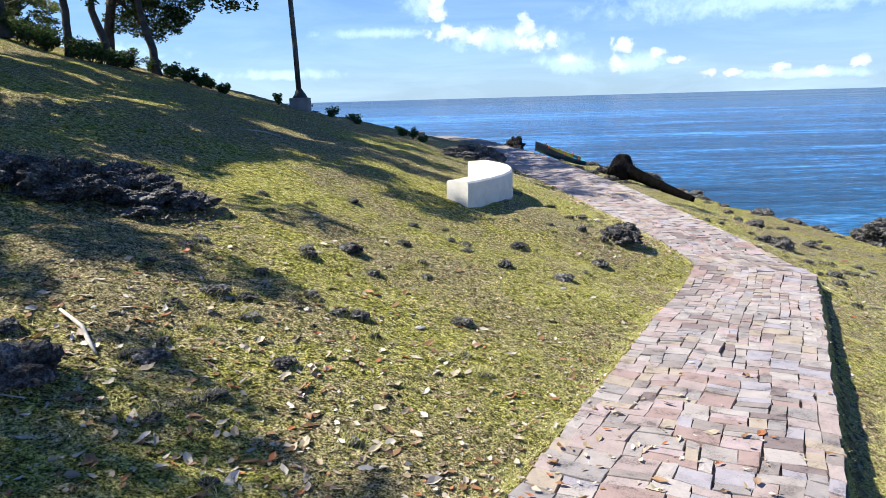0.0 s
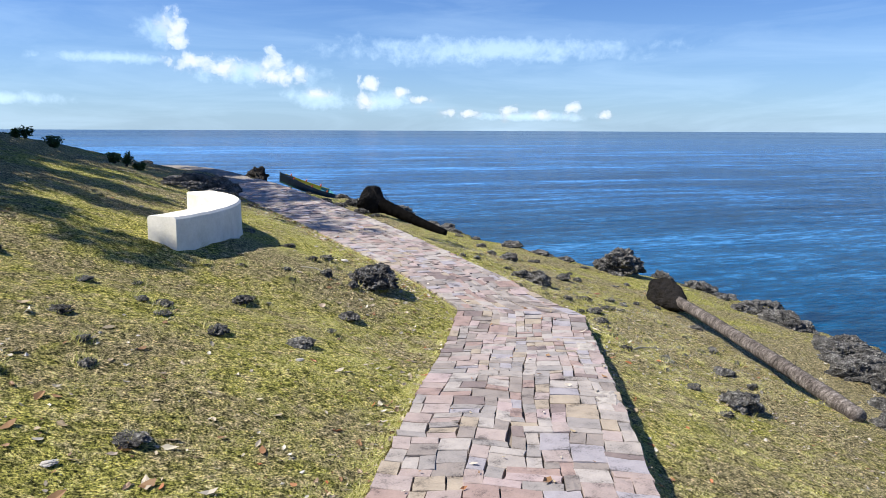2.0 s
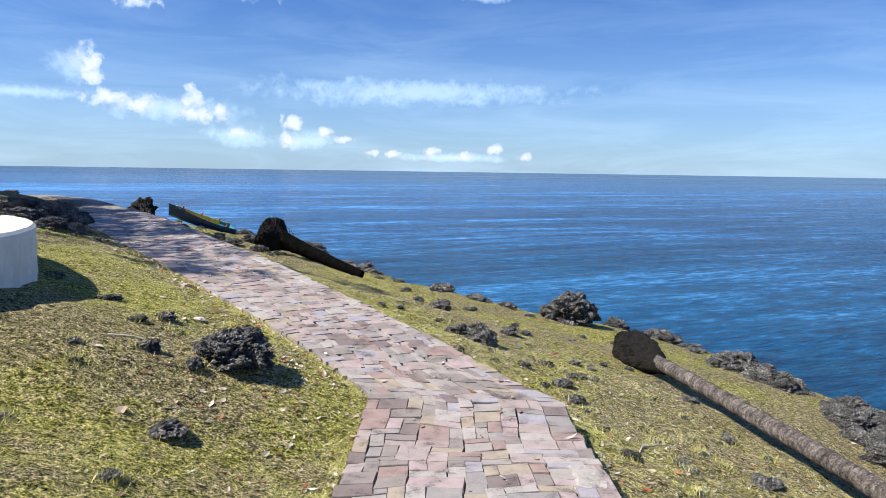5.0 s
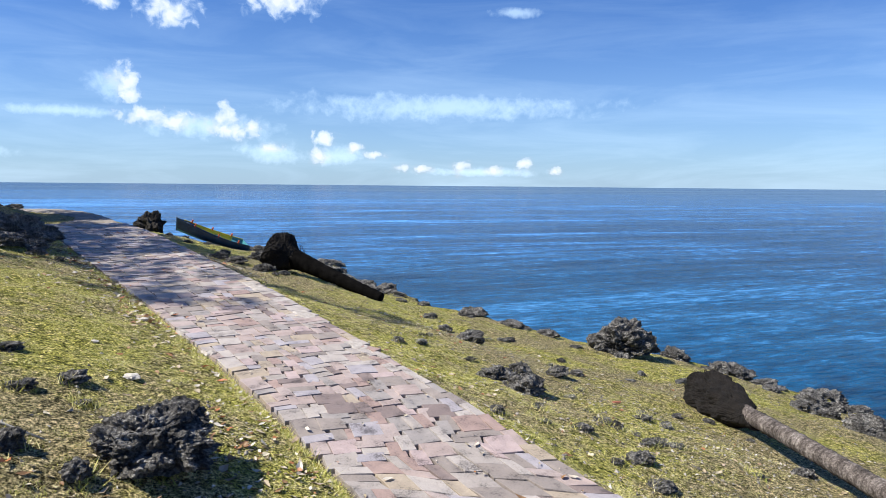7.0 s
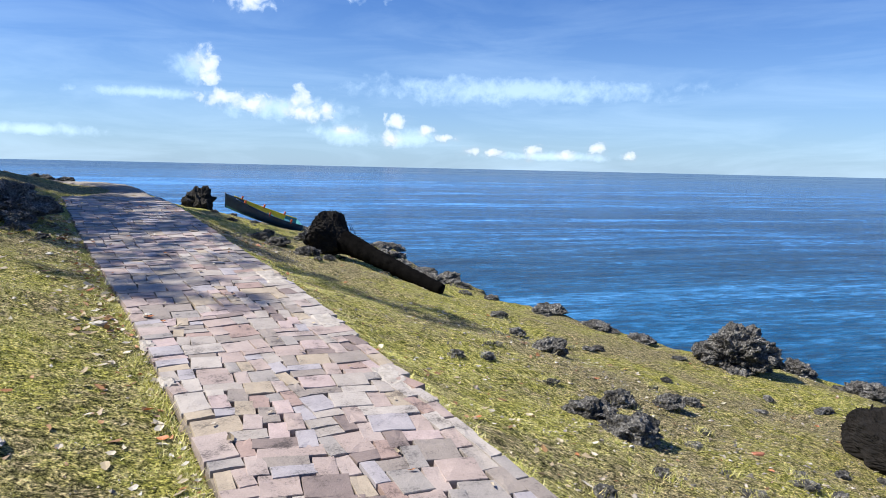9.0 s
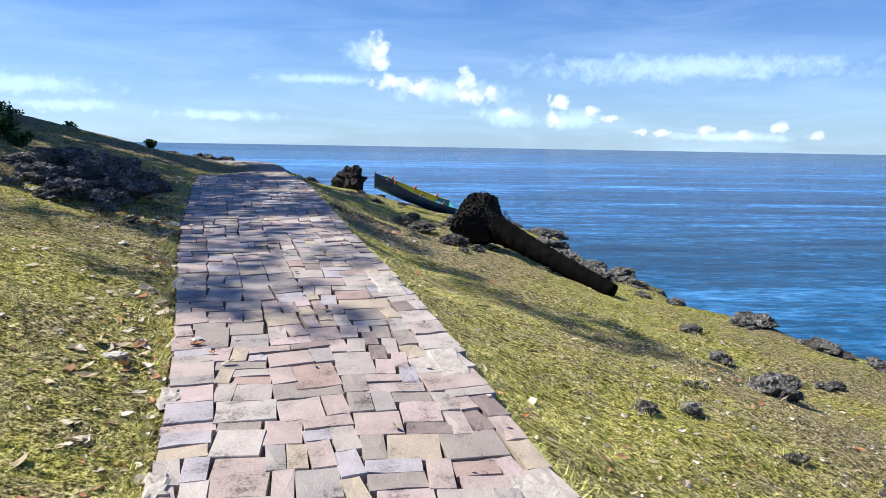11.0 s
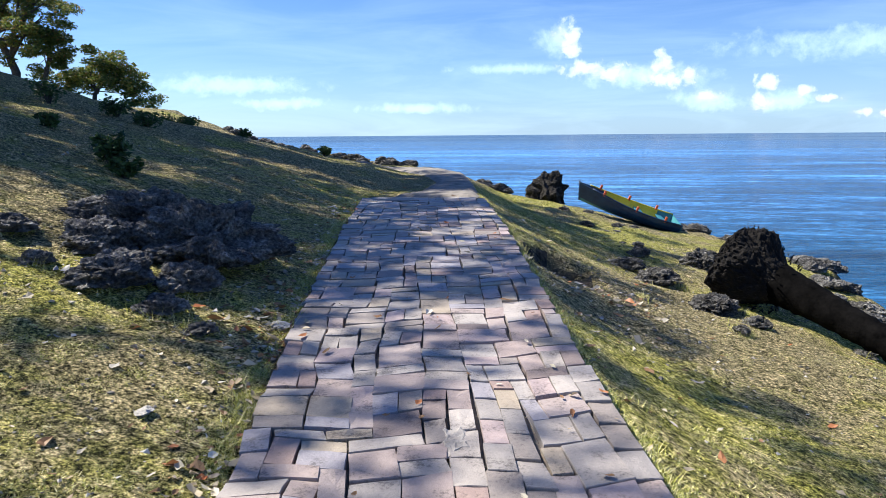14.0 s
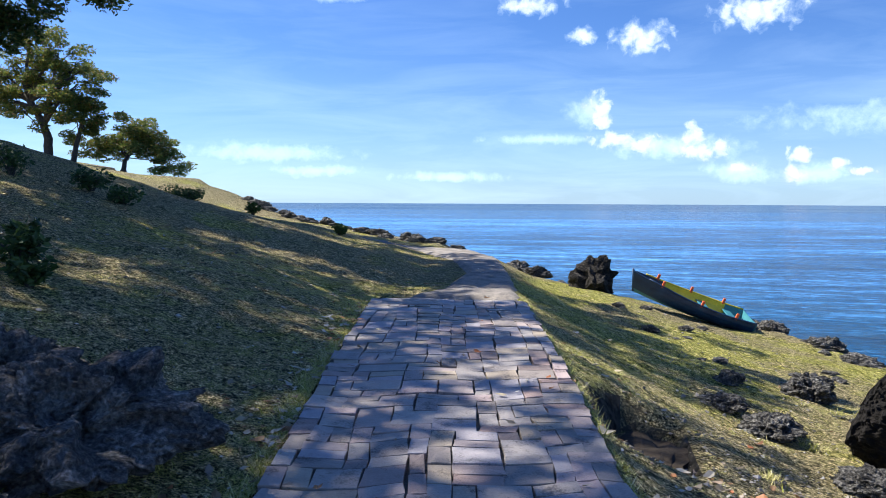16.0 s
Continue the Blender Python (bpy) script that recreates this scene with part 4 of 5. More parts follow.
tree(SHADE, (-19.5, 28.4), [(0, 0, 0), (.2, .2, 2), (.4, .3, 4.6)], ring_limbs((11.9, .4, 5.7), 2.3, 9, 8), 4, .6, 6500, .13, LEAVES, 38, .24)
tree(SHADE, (-16.4, 22.9), [(0, 0, 0), (.2, .1, 2), (.4, .2, 4.4)], ring_limbs((8.1, .8, 5.9), 2.2, 9, 9), 4, .6, 3000, .13, LEAVES, 39, .24)
tree(SHADE, (-20.5, 30.5), [(0, 0, 0), (.2, .2, 2), (.4, .3, 4.6)], ring_limbs((11.7, .6, 5.6), 2.4, 9, 14), 4, .6, 6500, .13, LEAVES, 46, .24)
tree(SHADE, (-18.6, 27.2), [(0, 0, 0), (.3, .2, 2), (1.6, .3, 4)], ring_limbs((5.4, .4, 5.1), 3.2, 11, 15), 4, .9, 15000, .14, LEAVES, 47, .26)
tree(SHADE, (-21.5, 31.6), [(0, 0, 0), (.3, .2, 2), (1.6, .3, 4)], ring_limbs((6.9, .2, 5.1), 3.2, 11, 16), 4, .9, 15000, .14, LEAVES, 48, .26)
tree(SHADE, (-12.5, 4.7), [(0, 0, 0), (.3, 0, 2), (1.4, 0, 3.8)], ring_limbs((1.0, .1, 5.0), .7, 6, 17), 3, .5, 1500, .12, LEAVES, 49, .2)
tree(SHADE, (-25.5, 37.4), [(0, 0, 0), (.3, .2, 2), (1.6, .3, 4)], ring_limbs((12.2, -.6, 5.8), 3.6, 13, 18), 4, .75, 11000, .14, LEAVES, 50, .26)
tree("tall spreading tree with dark hanging branches on the headland", (-14.6, 33.2), [(0, 0, 0), (.2, .1, 2), (.6, .2, 4.2)],
     ring_limbs((.8, .3, 6.0), 3.6, 11, 10) + hanging((-14.6, 33.2)), 4, .6, 26000, .085, LEAVES, 40, .26, .7, .4)
# the two trees on the far headland
FAR = "sea almond tree with open sunlit crown on the headland"


def larger(points, k):
    return [(k * x, k * y, k * z) for x, y, z in points]


tree(FAR, (-38.8, 67.2), larger([(0, 0, 0), (.02, 0, .8), (-.2, 0, 1.4), (-.8, 0, 2.3)], 2.35),
     larger([(-1.2, 0, 3.4), (-1.9, .2, 3.2), (-2.2, 0, 2.4), (-.6, .1, 4.1), (.1, .2, 3.9), (.9, .3, 3.2), (1.3, -.2, 2.5), (-.2, 0, 2.7), (1.4, .4, 1.9), (-1.6, .3, 2.5), (.5, 0, 3.6), (1.3, 0, 3.0), (-.9, 0, 1.7), (.6, 0, 2.2), (-1.2, 0, 2.9), (.2, 0, 3.2), (-1.8, 0, 1.9), (.9, 0, 1.5)], 2.35), 5, .95, 24000, .13, SUNLEAVES, 41, .36, .55, 1.0)
tree(FAR, (-37.2, 67.9), larger([(0, 0, 0), (.2, 0, .8), (.55, 0, 1.8)], 2.3), larger([(.9, 0, 2.4), (.2, 0, 2.2), (1.2, 0, 1.6), (.6, .2, 1.2)], 2.3), 3, .8, 4500, .13, SUNLEAVES, 43, .22, .55, .9)
tree("low bushy sea almond on the headland crest", (-34.2, 70.0), larger([(0, 0, 0), (.1, 0, .5), (.5, 0, 1.0)], 1.8),
     larger([(2.6, 0, .15), (-1.4, 0, .7), (1.0, 0, .7), (.0, 0, 1.5), (.8, 0, 1.6), (1.4, .2, 1.1), (1.9, 0, .6), (-.7, 0, 1.2), (.5, .3, 1.9), (-1.2, .2, .9), (2.3, .1, .3), (.4, 0, 1.0), (1.4, 0, 1.5), (2.2, 0, .9), (-1.8, 0, 1.2), (-.3, 0, .8)], 2.0), 5, .8, 17000, .12, SUNLEAVES, 42, .2, .5, .7)


def shrub(x, y, r, h, seed, leaves=420, size=.06, label="low dark green shrub on the bank", mat=None):
    thing = tagged(new("shrub"), label, "shrub", "shrubs on the slope")
    thing.location = (x, y, ground(x, y))
    rng = random.Random(seed)
    bm = bmesh.new()
    tips = []
    for _ in range(7):
        a, q = rng.uniform(0, 6.28), rng.uniform(.2, .9) * r
        e = Vector((q * math.cos(a), q * math.sin(a), h * rng.uniform(.5, 1)))
        tube(bm, [(0, 0, -.05), e * .5 + Vector((0, 0, .04)), e], [.014, .01, .004], 5)
        tips.append(e)
    part("stem", bm, TREEBARK, thing)
    leaf_cloud("foliage", tips + [t * .6 for t in tips], [r * .42] * 14, leaves, size, mat or SHRUB, seed, thing, "small glossy leaves", .8)


rngs = random.Random(5)
for i in range(15):
    f = i / 14
    shrub(-11.0 + 5.0 * f + rngs.uniform(-.2, .2), 18.9 + 2.5 * f + rngs.uniform(-.3, .3), .55 - .33 * f, .6 - .34 * f, 60 + i, 900, .045)
for x, y, r, h in ((-.85, 22.7, .24, .42), (-1.15, 23.1, .22, .36), (-3.95, 27.5, .4, .4), (-3.15, 27.15, .42, .34), (-4.8, 26.9, .5, .5), (-.5, 22.4, .2, .25), (-4.9, 22.7, .25, .4), (-3.4, 23.0, .2, .25),
                   (-2.7, 24.2, .2, .2), (-5.6, 33.0, .4, .4), (-6.6, 34.5, .45, .4), (-4.2, 33.2, .25, .4), (-7.6, 35.5, .5, .5), (-1.9, 32.6, .25, .25)):
    shrub(x, y, r * .8, h * .8, int(100 + 7 * x + 3 * y), 420, .042)


# ---------------------------------------------------------------- dark hollow and rubble by the path
# earth lump lining the hollow; the hole's shade is put into its dark colour
bm = bmesh.new()
bmesh.ops.create_icosphere(bm, subdivisions=4, radius=.5)
for v in bm.verts:
    v.co = Vector((v.co.x * .85, v.co.y * 1.45, v.co.z * .3)) * (1 + .35 * noise.noise(v.co * 5) + .15 * noise.noise(v.co * 14))
ob = mesh_object("earth_hollow", bm, HOLLOW_SHADE, False)
ob.location = (3.92, 23.0, ground(3.92, 23.0) + .03)
tagged(ob, "washed-out earth lining the hollow beside the paving, its shade painted near-black", "earth")


# ---------------------------------------------------------------- fallen leaves, chips and grass
def scatter(name, count, places, size, mat, seed, label, category, curl=.2, lift=.006):
    """Small curled leaves lying on the ground."""
    rng = np.random.RandomState(seed)
    x, y = places(rng, count)
    keep = x < np.interp(y, EDGE_Y, EDGE_X) - .3
    x, y = x[keep], y[keep]
    n = len(x)
    inside = (x > np.interp(y, LEFT_Y, LEFT_X)) & (x < np.interp(y, RIGHT_Y, RIGHT_X))
    z = land(x, y) + lift + np.where(inside, .09, 0)
    a = rng.uniform(0, 6.28, n)
    s = size * np.clip(np.exp(rng.normal(-.25, .5, n)), .3, 1.7)
    d, e = np.stack([np.cos(a), np.sin(a)], -1), np.stack([-np.sin(a), np.cos(a)], -1)
    tilt = rng.normal(0, .3, (n, 2))
    verts = []
    for u, v, w in ((-1, 0, .6), (-.3, .42, 1), (.45, .36, .8), (1, 0, .9), (.45, -.36, .3), (-.3, -.42, .2), (0, 0, 0)):
        xy = (d * u + e * v) * s[:, None] * rng.uniform(.65, 1.2, n)[:, None]
        zz = z + s * curl * w * rng.uniform(-.2, 2.4, n) + (u * tilt[:, 0] + v * tilt[:, 1]) * s * .5
        verts.append(np.stack([x + xy[:, 0], y + xy[:, 1], zz], -1))
    v = np.stack(verts, 1).reshape(-1, 3)
    i = np.arange(n)[:, None] * 7
    tris = np.concatenate([np.concatenate([i + j, i + (j + 1) % 6, i + 6], 1) for j in range(6)], 1)
    return tagged(new(name, fast_mesh(name, v, tris, 3, mat)), label, category, kind="stuff")


def by_the_path(rng, n):
    y = rng.uniform(2, 25, n)
    left = rng.uniform(size=n) < .72
    q = rng.exponential(.30, n)
    x = np.where(left, np.interp(y, LEFT_Y, LEFT_X) - q, np.interp(y, RIGHT_Y, RIGHT_X) + q * 1.3)
    return x, y


def over_the_slope(rng, n):
    return rng.uniform(-5, 9, n), rng.uniform(2, 27, n)


def in_the_foreground(rng, n):
    return rng.normal(-1.6, 1.7, n), np.abs(rng.normal(0, 2.6, n)) + 2.4


scatter("leaf_litter", 1900, by_the_path, .032, LITTER, 1, "dry fallen leaves gathered along the path edge", "leaves")
scatter("leaf_litter", 1800, over_the_slope, .03, LITTER, 2, "scattered dry leaves on the grass", "leaves")
scatter("leaf_litter", 2000, in_the_foreground, .040, LITTER, 3, "brown and bleached fallen leaves on thin turf", "leaves")


def in_drifts(rng, n):
    """Drifts of dry leaves caught beside the paving and the rocks."""
    spots = np.array([(3.3, 11.75, .28), (3.55, 12.2, .2), (2.3, 11.1, .3), (2.3, 19.5, .22), (2.2, 20.2, .2), (1.95, 21.4, .22), (4.5, 21.9, .4), (4.1, 22.6, .3), (-.35, 4.1, .5), (.15, 3.5, .35),
                      (-1.5, 4.6, .5), (-1.0, 3.4, .4), (2.9, 16.9, .16), (2.75, 17.7, .18), (3.1, 15.9, .14), (1.5, 25.0, .3)])
    k = rng.randint(len(spots), size=n)
    x, y = spots[k, 0] + rng.normal(0, 1, n) * spots[k, 2], spots[k, 1] + rng.normal(0, 1.2, n) * spots[k, 2]
    rim = np.interp(y, LEFT_Y, LEFT_X) - rng.exponential(.06, n)
    return np.where(spots[k, 0] < 4, np.minimum(x, rim), np.maximum(x, np.interp(y, RIGHT_Y, RIGHT_X) + .05)), y


scatter("leaf_litter", 850, in_drifts, .036, LITTER, 8, "drifts of dry brown leaves caught along the path", "leaves", .3)


def on_the_seaward_side(rng, n):
    return rng.uniform(5.4, 13.5, n), rng.uniform(6, 21, n)


scatter("leaf_litter", 1700, on_the_seaward_side, .024, LITTER, 6, "small dry leaves on the worn seaward slope", "leaves")


def heap(rng, n):
    a = rng.uniform(0, 6.28, n)
    r = np.sqrt(rng.uniform(size=n))
    return -3.6 + 1.15 * r * np.cos(a), 7.7 + .6 * r * np.sin(a)


CHIPS = leaf_material("coral_chips", [(0.0, (0.10, 0.09, 0.08)), (0.5, (0.26, 0.23, 0.19)), (0.85, (0.42, 0.38, 0.33)), (1.0, (0.62, 0.59, 0.54))], .02)


def gravel():
    """Broken coral and crumbs of soil where the turf is worn through."""
    rng = np.random.RandomState(21)
    spots = [(6.6, 9.6, 1.0, 1.6, 1500), (4.6, 22.6, .5, 1.5, 1500), (7.2, 12.4, .7, 1.2, 700), (1.3, 19.6, .9, 1.3, 1200), (3.2, 12.2, .5, .7, 700), (-1.3, 4.8, 1.4, 1.5, 1500),
             (5.6, 27.5, .9, 2.2, 1100), (9.8, 11.5, 1.4, 2.5, 1400), (12.6, 16.2, 1.4, 2.2, 1300), (2.3, 20.3, .2, 2.0, 600), (8.2, 15.6, 1.2, 1.2, 700), (-1.5, 25.0, 2.2, 2.4, 1200), (8.4, 13.5, 1.8, 3.0, 4500), (7.0, 19.5, 1.2, 2.0, 1500)]
    X = np.concatenate([rng.normal(a, c, n) for a, _, c, _, n in spots])
    Y = np.concatenate([rng.normal(d, e, n) for _, d, _, e, n in spots])
    ok = ~((X > np.interp(Y, LEFT_Y, LEFT_X)) & (X < np.interp(Y, RIGHT_Y, RIGHT_X))) & (X < np.interp(Y, EDGE_Y, EDGE_X))
    X, Y = X[ok], Y[ok]
    n = len(X)
    r = np.minimum(rng.exponential(.005, n) + .003, .022)
    c = np.stack([X, Y, land(X, Y) + r * .3], -1)
    dirs = np.array([(1, 0, 0), (0, 1, 0), (-1, 0, 0), (0, -1, 0), (0, 0, 1), (0, 0, -1)], float)
    v = c[:, None] + dirs[None] * (r[:, None, None] * rng.uniform(.5, 1.3, (n, 6, 1))) * np.array([1, 1, .6]) + rng.normal(0, .3, (n, 6, 3)) * r[:, None, None]
    f = np.array([(0, 1, 4), (1, 2, 4), (2, 3, 4), (3, 0, 4), (1, 0, 5), (2, 1, 5), (3, 2, 5), (0, 3, 5)])
    tri = (np.arange(n)[:, None, None] * 6 + f[None]).reshape(-1)
    tagged(new("gravel", fast_mesh("gravel", v.reshape(-1, 3), tri, 3, CHIPS)), "broken coral chips and soil crumbs in worn turf", "gravel", kind="stuff")


gravel()

# pale stones and chips on the turf
PALE = simple("bleached_coral_stone", (0.34, 0.31, 0.27), (0.66, 0.62, 0.56), 11, .9, .7, fine=42)
RUST = simple("red_brick_fragment", (0.26, 0.09, 0.05), (0.45, 0.19, 0.11), 14, .9, .6, fine=50)
PALE_SHAPES = [coral_shape("stone", 40 + i, 3, .5, PALE) for i in range(3)]
RUST_SHAPES = [coral_shape("stone", 50 + i, 3, .35, RUST) for i in range(2)]


def stone(x, y, size, tall, shapes, label, turn=0.0):
    ob = new("loose_stone", shapes[int(abs(x * 37)) % len(shapes)])
    on = float(np.interp(y, LEFT_Y, LEFT_X)) < x < float(np.interp(y, RIGHT_Y, RIGHT_X))
    ob.matrix_world = Matrix.Translation((x, y, ground(x, y) + (.09 if on else 0) + size * tall * .14)) @ Matrix.Rotation(turn, 4, "Z") @ Matrix.Diagonal((size * 1.4, size, size * tall, 1))
    tagged(ob, label, "stone", "loose stones")


for x, y, s in ((2.87, 13.35, .12), (2.99, 15.8, .10), (3.02, 16.1, .06), (3.31, 16.17, .07), (2.21, 19.76, .11), (-.23, 6.44, .07), (1.45, 8.51, .06), (2.6, 14.3, .06), (2.2, 18.3, .07)):
    stone(x, y, s, .45, PALE_SHAPES, "pale bleached coral stone lying on the turf", y * 3)
for x, y, s in ((2.84, 11.84, .1), (.82, 21.29, .17), (8.6, 15.1, .1)):
    stone(x, y, s, .4, RUST_SHAPES, "orange-brown brick fragment lying in the grass", y * 5)
for x, y, s, t in ((2.52, 12.96, .28, .6), (2.26, 12.68, .24, .6), (7.68, 13.31, .24, .7), (6.92, 13.39, .26, .6), (9.22, 19.09, .26, .6)):
    rock(x, y, s, 83 * y, int(23 * x), small=True, tall=t)

# a heap of raked dark debris up the slope
DEBRIS = leaf_material("dark_debris", [(0.0, (0.02, 0.018, 0.016)), (0.7, (0.05, 0.043, 0.038)), (0.96, (0.09, 0.08, 0.07)), (1.0, (0.4, 0.38, 0.34))], .05)
for x, y, s, t in ((-3.9, 7.5, .8, .6), (-3.3, 7.9, .7, .55), (-4.5, 7.4, .65, .6), (-2.85, 8.1, .5, .45), (-3.6, 8.3, .6, .6), (-5.0, 7.8, .4, .4), (-4.2, 8.0, .36, .4), (-3.1, 7.4, .3, .4)):
    rock(x, y, s, 40 * x, int(-9 * x), tall=t, wide=1.2, label="dark heap of raked coral rubble and litter", group="rubble heap", sink=.1)
scatter("debris", 900, heap, .032, DEBRIS, 4, "dark raked leaves and twigs on a rubble heap", "debris", .35, .06)


def twig(points, r, label="bleached fallen stick lying in the grass"):
    bm = bmesh.new()
    pts = []
    for x, y in points:
        pts.append(Vector((x, y, ground(x, y) + r * 1.2)))
    o = pts[0].copy()
    tube(bm, [p - o for p in pts], [r * .7] + [r] * (len(pts) - 2) + [r * .6], 7, True, .3)
    ob = mesh_object("stick", bm, LITTERWOOD)
    ob.location = o
    tagged(ob, label, "stick", "sticks")


LITTERWOOD = simple("bleached_wood", (0.30, 0.27, 0.22), (0.56, 0.52, 0.45), 9, .85, .5)
twig([(-2.72, 4.95), (-2.5, 4.8), (-2.38, 4.62), (-2.28, 4.5)], .016)
twig([(-2.75, 3.6), (-2.6, 3.75), (-2.35, 3.8)], .008)
twig([(2.0, 12.0), (2.2, 12.05), (2.45, 11.9)], .008)
twig([(6.3, 10.4), (6.6, 10.7), (7.1, 10.9)], .008)
twig([(-3.6, 13.4), (-3.2, 13.6), (-2.8, 13.55)], .014)


def grass():
    """Short turf: single blades in tufts, denser beside the paving."""
    rng = np.random.RandomState(9)
    tufts = 210000
    y = rng.uniform(1.5, 27, tufts)
    side = rng.uniform(size=tufts) < .55
    q = np.where(rng.uniform(size=tufts) < .12, rng.exponential(.06, tufts), rng.exponential(2.2, tufts))
    x = np.where(side, np.interp(y, LEFT_Y, LEFT_X) - q, np.interp(y, RIGHT_Y, RIGHT_X) + q)
    ok = (x < np.interp(y, EDGE_Y, EDGE_X) - .8) & (q < 8.5)
    # thin and bare patches
    thin = np.sin(1.9 * x + 2.3 * y) * np.sin(2.7 * y - 1.1 * x + 2) + .6 * np.sin(5.3 * x - 1.2) * np.sin(4.7 * y + 1.7 * x)
    ok &= thin > rng.uniform(-1.6, .2, tufts)
    ok &= (x - 3.92) ** 2 / .16 + (y - 23.0) ** 2 / .55 > 1
    ok &= (np.hypot(x - 4.75, y - 22.4) > 1.6) | (rng.uniform(size=tufts) < .25)
    x, y, q = x[ok], y[ok], q[ok]
    per = 8
    n = len(x) * per
    X = np.repeat(x, per) + rng.normal(0, .035, n)
    Y = np.repeat(y, per) + rng.normal(0, .035, n)
    Q = np.repeat(q, per)
    on = (X > np.interp(Y, LEFT_Y, LEFT_X) + .01) & (X < np.interp(Y, RIGHT_Y, RIGHT_X) - .01)
    X, Y, Q = X[~on], Y[~on], Q[~on]
    n = len(X)
    Z = land(X, Y) - .004
    h = rng.uniform(.004, .013, n) * np.where(Q < .12, 1.7, 1)
    a = rng.uniform(0, 6.28, n)
    w = rng.uniform(.0014, .0032, n)
    lean = rng.normal(0, 1.3, (n, 2)) * h[:, None]
    c, s = np.cos(a) * w, np.sin(a) * w
    v = np.stack([np.stack([X - c, Y - s, Z], -1), np.stack([X + c, Y + s, Z], -1), np.stack([X + lean[:, 0], Y + lean[:, 1], Z + h], -1)], 1).reshape(-1, 3)
    tagged(new("grass", fast_mesh("grass", v, np.arange(3 * n), 3, BLADES)), "short dry green seaside grass in tufts", "grass", kind="stuff")


grass()


# ---------------------------------------------------------------- rough track beyond the paving
def build_track():
    bm = bmesh.new()
    line = [((1.05, 26.05), (2.75, 26.25)), ((1.55, 26.9), (2.62, 27.0)), ((1.5, 29.2), (2.2, 29.3)), ((.75, 31.6), (1.75, 31.8)), ((-.3, 33.2), (.85, 33.9)), ((-2.2, 34.4), (-1.3, 35.6))]
    rings = []
    for (a, b), (c, d) in zip(line, line[1:]):
        for i in range(12):
            l, r = Vector(a).lerp(Vector(c), i / 12), Vector(b).lerp(Vector(d), i / 12)
            row = []
            for j in range(9):
                p = l.lerp(r, j / 8)
                row.append(bm.verts.new((p.x, p.y, ground(p.x, p.y) + .05 + .02 * noise.noise(Vector((p.x * 6, p.y * 6, 0))) - (.07 if j in (0, 8) else 0))))
            rings.append(row)
    for p, q in zip(rings, rings[1:]):
        for j in range(8):
            bm.faces.new((p[j], p[j + 1], q[j + 1], q[j]))
    tagged(mesh_object("road", bm, ROUGHPATH, True), "trodden grey rubble track curving round the headland", "path", kind="structure")


build_track()


# ---------------------------------------------------------------- the paving stones, in pairs that make squares
def stone_verts(seed):
    """A rough block one unit wide and long, its top at z = 0, with worn upper edges."""
    rng = random.Random(seed)
    c = [(-.5 + rng.uniform(0, .02), -.5 + rng.uniform(0, .02)), (.5 - rng.uniform(0, .02), -.5 + rng.uniform(0, .02)),
         (.5 - rng.uniform(0, .02), .5 - rng.uniform(0, .02)), (-.5 + rng.uniform(0, .02), .5 - rng.uniform(0, .02))]
    out = []
    for i in range(4):                       # eight corners round the block
        a, b = Vector(c[i]), Vector(c[(i + 1) % 4])
        out += [a, a.lerp(b, rng.uniform(.35, .65)) * rng.uniform(.97, 1.01)]
    top = [rng.uniform(-.008, 0) for _ in out]
    v = [(p.x, p.y, -.09) for p in out] + [(p.x, p.y, t - .004) for p, t in zip(out, top)] + [(p.x * .982, p.y * .982, t) for p, t in zip(out, top)]
    v.append((rng.uniform(-.2, .2), rng.uniform(-.2, .2), rng.uniform(-.007, -.001)))
    f = []
    for i in range(8):
        j = (i + 1) % 8
        f += [(i, j, 8 + j, 8 + i), (8 + i, 8 + j, 16 + j, 16 + i), (16 + i, 16 + j, 24)]
    return v, f


SHAPES = [stone_verts(200 + i) for i in range(18)]
STONE_MESHES = []
for v, f in SHAPES:
    me = bpy.data.meshes.new("paving_stone")
    me.from_pydata(v, [], f)
    me.materials.append(STONE)
    STONE_MESHES.append(me)


def pattern(rows, across, rng):
    """Fill a grid of half cells with squares and pairs of half squares laid either way."""
    free = [[True] * across for _ in range(rows)]
    sizes = [((2, 2), 34), ((2, 1), 40), ((1, 2), 26), ((3, 2), 5), ((2, 3), 4), ((3, 1), 4), ((1, 1), 2)]
    out = []
    for r in range(rows):
        for c in range(across):
            if not free[r][c]:
                continue
            fits = [(w, h, k) for (w, h), k in sizes if c + w <= across and r + h <= rows and all(free[r + j][c + i] for i in range(w) for j in range(h))]
            w, h, _ = rng.choices(fits, [k for _, _, k in fits])[0]
            for i in range(w):
                for j in range(h):
                    free[r + j][c + i] = False
            out.append((r, c, w, h))
    return out


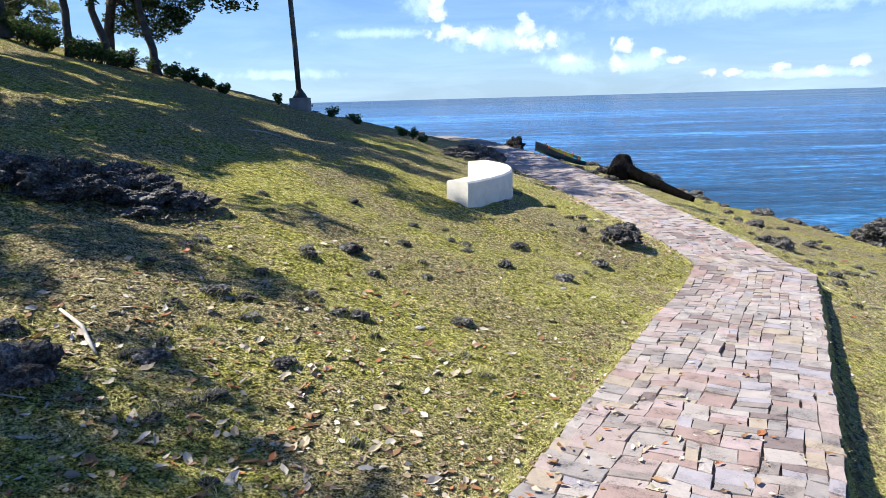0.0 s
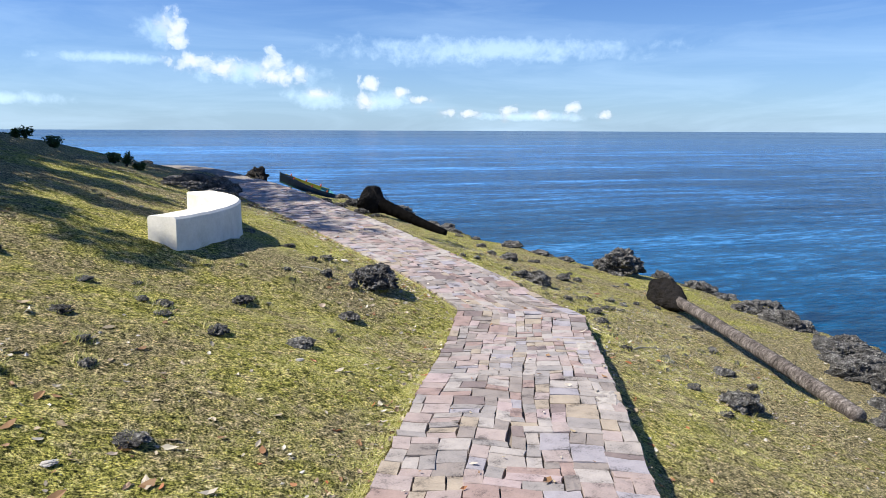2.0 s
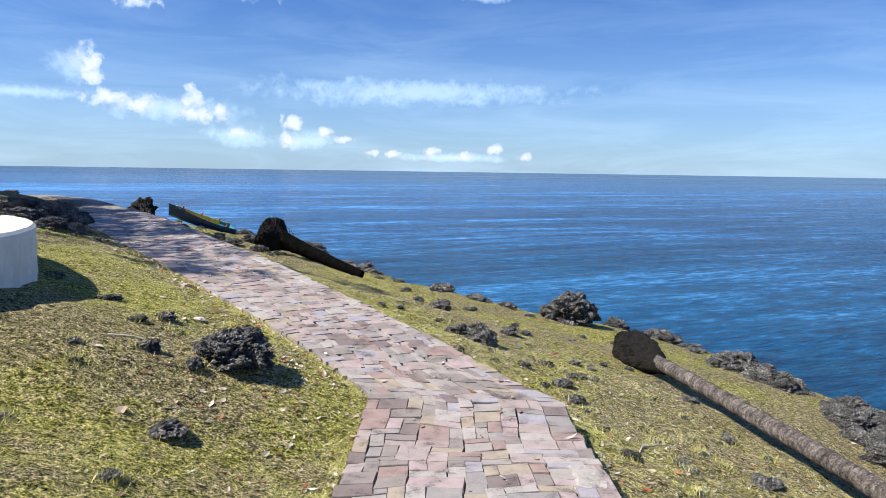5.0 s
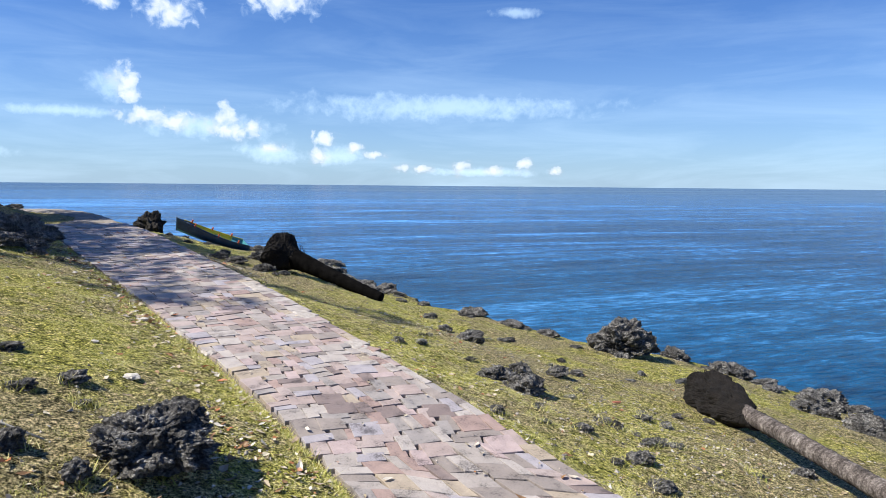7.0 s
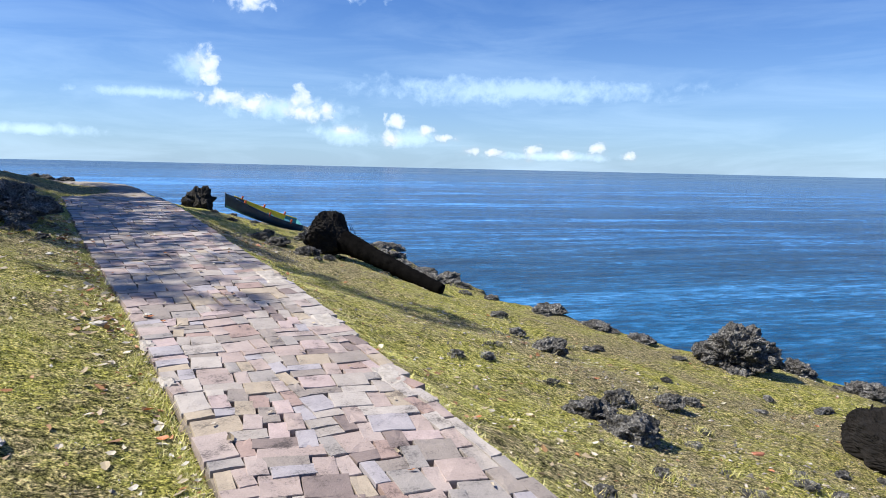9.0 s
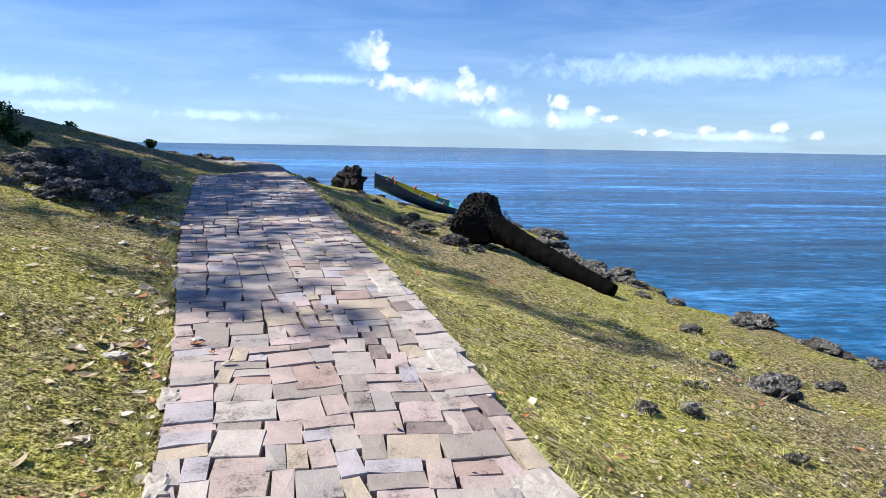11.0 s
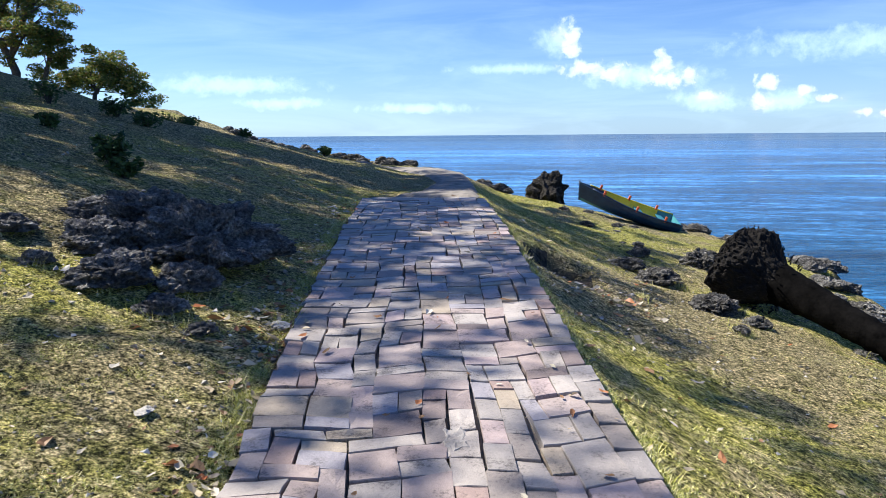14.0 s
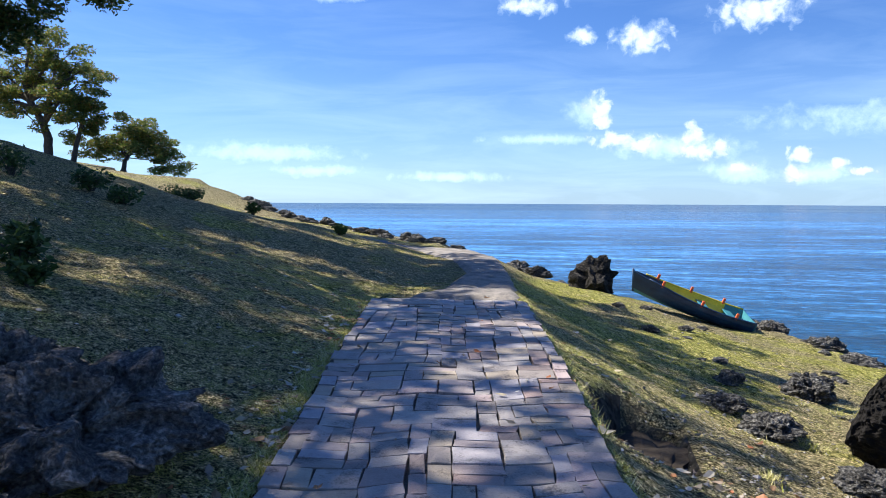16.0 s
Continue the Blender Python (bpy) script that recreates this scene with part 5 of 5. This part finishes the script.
def lay_stones():
    rng = random.Random(77)
    across, cell = 15, .112
    rows = int(ALONG[-1] / cell)
    # the crossings of the joints wander a little
    knots = [[(rng.gauss(0, .009), rng.gauss(0, .009)) for _ in range(across + 1)] for _ in range(rows + 1)]

    def knot(r, c):
        du, dv = knots[r][c]
        v = c / across + (dv / 1.65 + .012 * math.sin(r * .21 + c * .8) if 0 < c < across else rng.uniform(-.012, .012))
        return on_path(min(ALONG[-1], max(0, r * cell + du + .03 * math.sin(c * .9 + r * .035))), v)

    verts, faces, single = [], [], 0
    for r, q, w, h in pattern(rows, across, rng):
        a, b, c, d = knot(r, q), knot(r, q + w), knot(r + h, q + w), knot(r + h, q)
        mid = (a + b + c + d) / 4
        ex, ey = ((b - a) + (c - d)) / 2, ((d - a) + (c - b)) / 2
        gap = rng.uniform(.0, .004)
        up = ex.cross(ey).normalized()
        tilt = Matrix.Rotation(rng.gauss(-.010, .034 if rng.random() < .18 else .015), 3, ex.normalized()) @ Matrix.Rotation(rng.gauss(0, .012), 3, ey.normalized())
        lift = rng.uniform(.034, .041) + .006 * noise.noise(mid * 1.5)
        lx, ly = tilt @ ex * (1 - gap / ex.length), tilt @ ey * (1 - gap / ey.length)
        if rng.random() < .5:
            lx, ly = -lx, -ly
        o = mid + up * lift
        m = Matrix(((lx.x, ly.x, up.x, o.x), (lx.y, ly.y, up.y, o.y), (lx.z, ly.z, up.z, o.z), (0, 0, 0, 1)))
        k = rng.randrange(len(SHAPES))
        if 12.0 < mid.y < 17.5 and single < 300:
            ob = new("paving_stone", STONE_MESHES[k])
            ob.parent = PAVEMENT
            ob.matrix_world = m
            single += 1
        else:
            n = len(verts)
            verts += [m @ Vector(p) for p in SHAPES[k][0]]
            faces += [tuple(n + i for i in f) for f in SHAPES[k][1]]
    ob = raw("paving_stones", verts, faces, STONE)
    ob.parent = PAVEMENT
    tagged(ob, "rows of cut sandstone blocks", kind="stuff")


lay_stones()


# ---------------------------------------------------------------- cement repairs along the paving
CEMENT = simple("pale_cement", (0.22, 0.20, 0.18), (0.46, 0.42, 0.385), 12, .9, .8, fine=45)


def repair(u0, u1, v0, v1, seed):
    """A worn patch of pale cement laid over the edge of the paving."""
    bm = bmesh.new()
    rng = random.Random(seed)
    nu, nv = 9, 6
    grid = []
    for i in range(nu):
        row = []
        for j in range(nv):
            a, c = i / (nu - 1), j / (nv - 1)
            rim = i in (0, nu - 1) or j in (0, nv - 1)
            p = on_path(u0 + (u1 - u0) * a + rng.uniform(-.02, .02), v0 + (v1 - v0) * c + rng.uniform(-.008, .008))
            row.append(bm.verts.new(p + Vector((0, 0, (.016 if rim else .038 + rng.uniform(-.004, .005))))))
        grid.append(row)
    for p, q in zip(grid, grid[1:]):
        for j in range(nv - 1):
            bm.faces.new((p[j], p[j + 1], q[j + 1], q[j]))
    ob = part("cement_patch", bm, CEMENT, PAVEMENT, "rough pale cement repair", False)
    ob.name = "cement_patch"


def along_at(y):
    return float(np.interp(y, [m.y for m in MIDS], ALONG))


for y0, y1, v0, v1 in ((16.9, 17.6, .84, 1.0), (15.5, 15.95, .85, 1.0), (14.2, 14.65, .85, 1.0), (15.4, 15.62, -.02, .05), (14.55, 14.75, -.02, .05), (17.5, 17.7, -.02, .04), (9.3, 9.8, .85, 1.0), (7.6, 8.0, .87, 1.0), (18.3, 18.5, .5, .58), (25.7, 26.3, .0, .5)):
    repair(along_at(y0), along_at(y1), v0, v1, int(y0 * 10))


def ragged_edge():
    """Longer grass in ragged clumps where the mower does not reach, along the uphill side of the paving and round the rocks."""
    rng = np.random.RandomState(31)
    spots = []
    for y in np.arange(11.8, 25.5, .16):
        if math.sin(y * 2.3) + math.sin(y * 5.1 + 1) > -.5:
            spots.append((float(np.interp(y, LEFT_Y, LEFT_X)) - abs(rng.normal(.05, .06)), y))
    for y in np.arange(11.2, 25, .3):
        spots.append((float(np.interp(y, RIGHT_Y, RIGHT_X)) + abs(rng.normal(.07, .07)), y))
    for o in list(scene.objects):
        if o.name.startswith("coral_rock") and -3 < o.location.y < 27 and o.location.x < 9:
            for _ in range(5):
                a, r = rng.uniform(0, 6.28), .33 * o.scale.y
                spots.append((o.location.x + r * math.cos(a) * 1.1, o.location.y + r * math.sin(a) * 1.1))
    spots = np.array(spots)
    per = 26
    n = len(spots) * per
    c = np.repeat(spots, per, 0)
    X, Y = c[:, 0] + rng.normal(0, .035, n), c[:, 1] + rng.normal(0, .045, n)
    Z = land(X, Y) - .005
    h, a, w = rng.uniform(.03, .085, n), rng.uniform(0, 6.28, n), rng.uniform(.002, .0045, n)
    lean = rng.normal(0, .6, (n, 2)) * h[:, None]
    u, v = np.cos(a) * w, np.sin(a) * w
    P = np.stack([np.stack([X - u, Y - v, Z], -1), np.stack([X + u, Y + v, Z], -1), np.stack([X + lean[:, 0], Y + lean[:, 1], Z + h], -1)], 1).reshape(-1, 3)
    tagged(new("tall_grass", fast_mesh("tall_grass", P, np.arange(3 * n), 3, BLADES)), "ragged longer grass along the paving and rocks", "grass", kind="stuff")


ragged_edge()
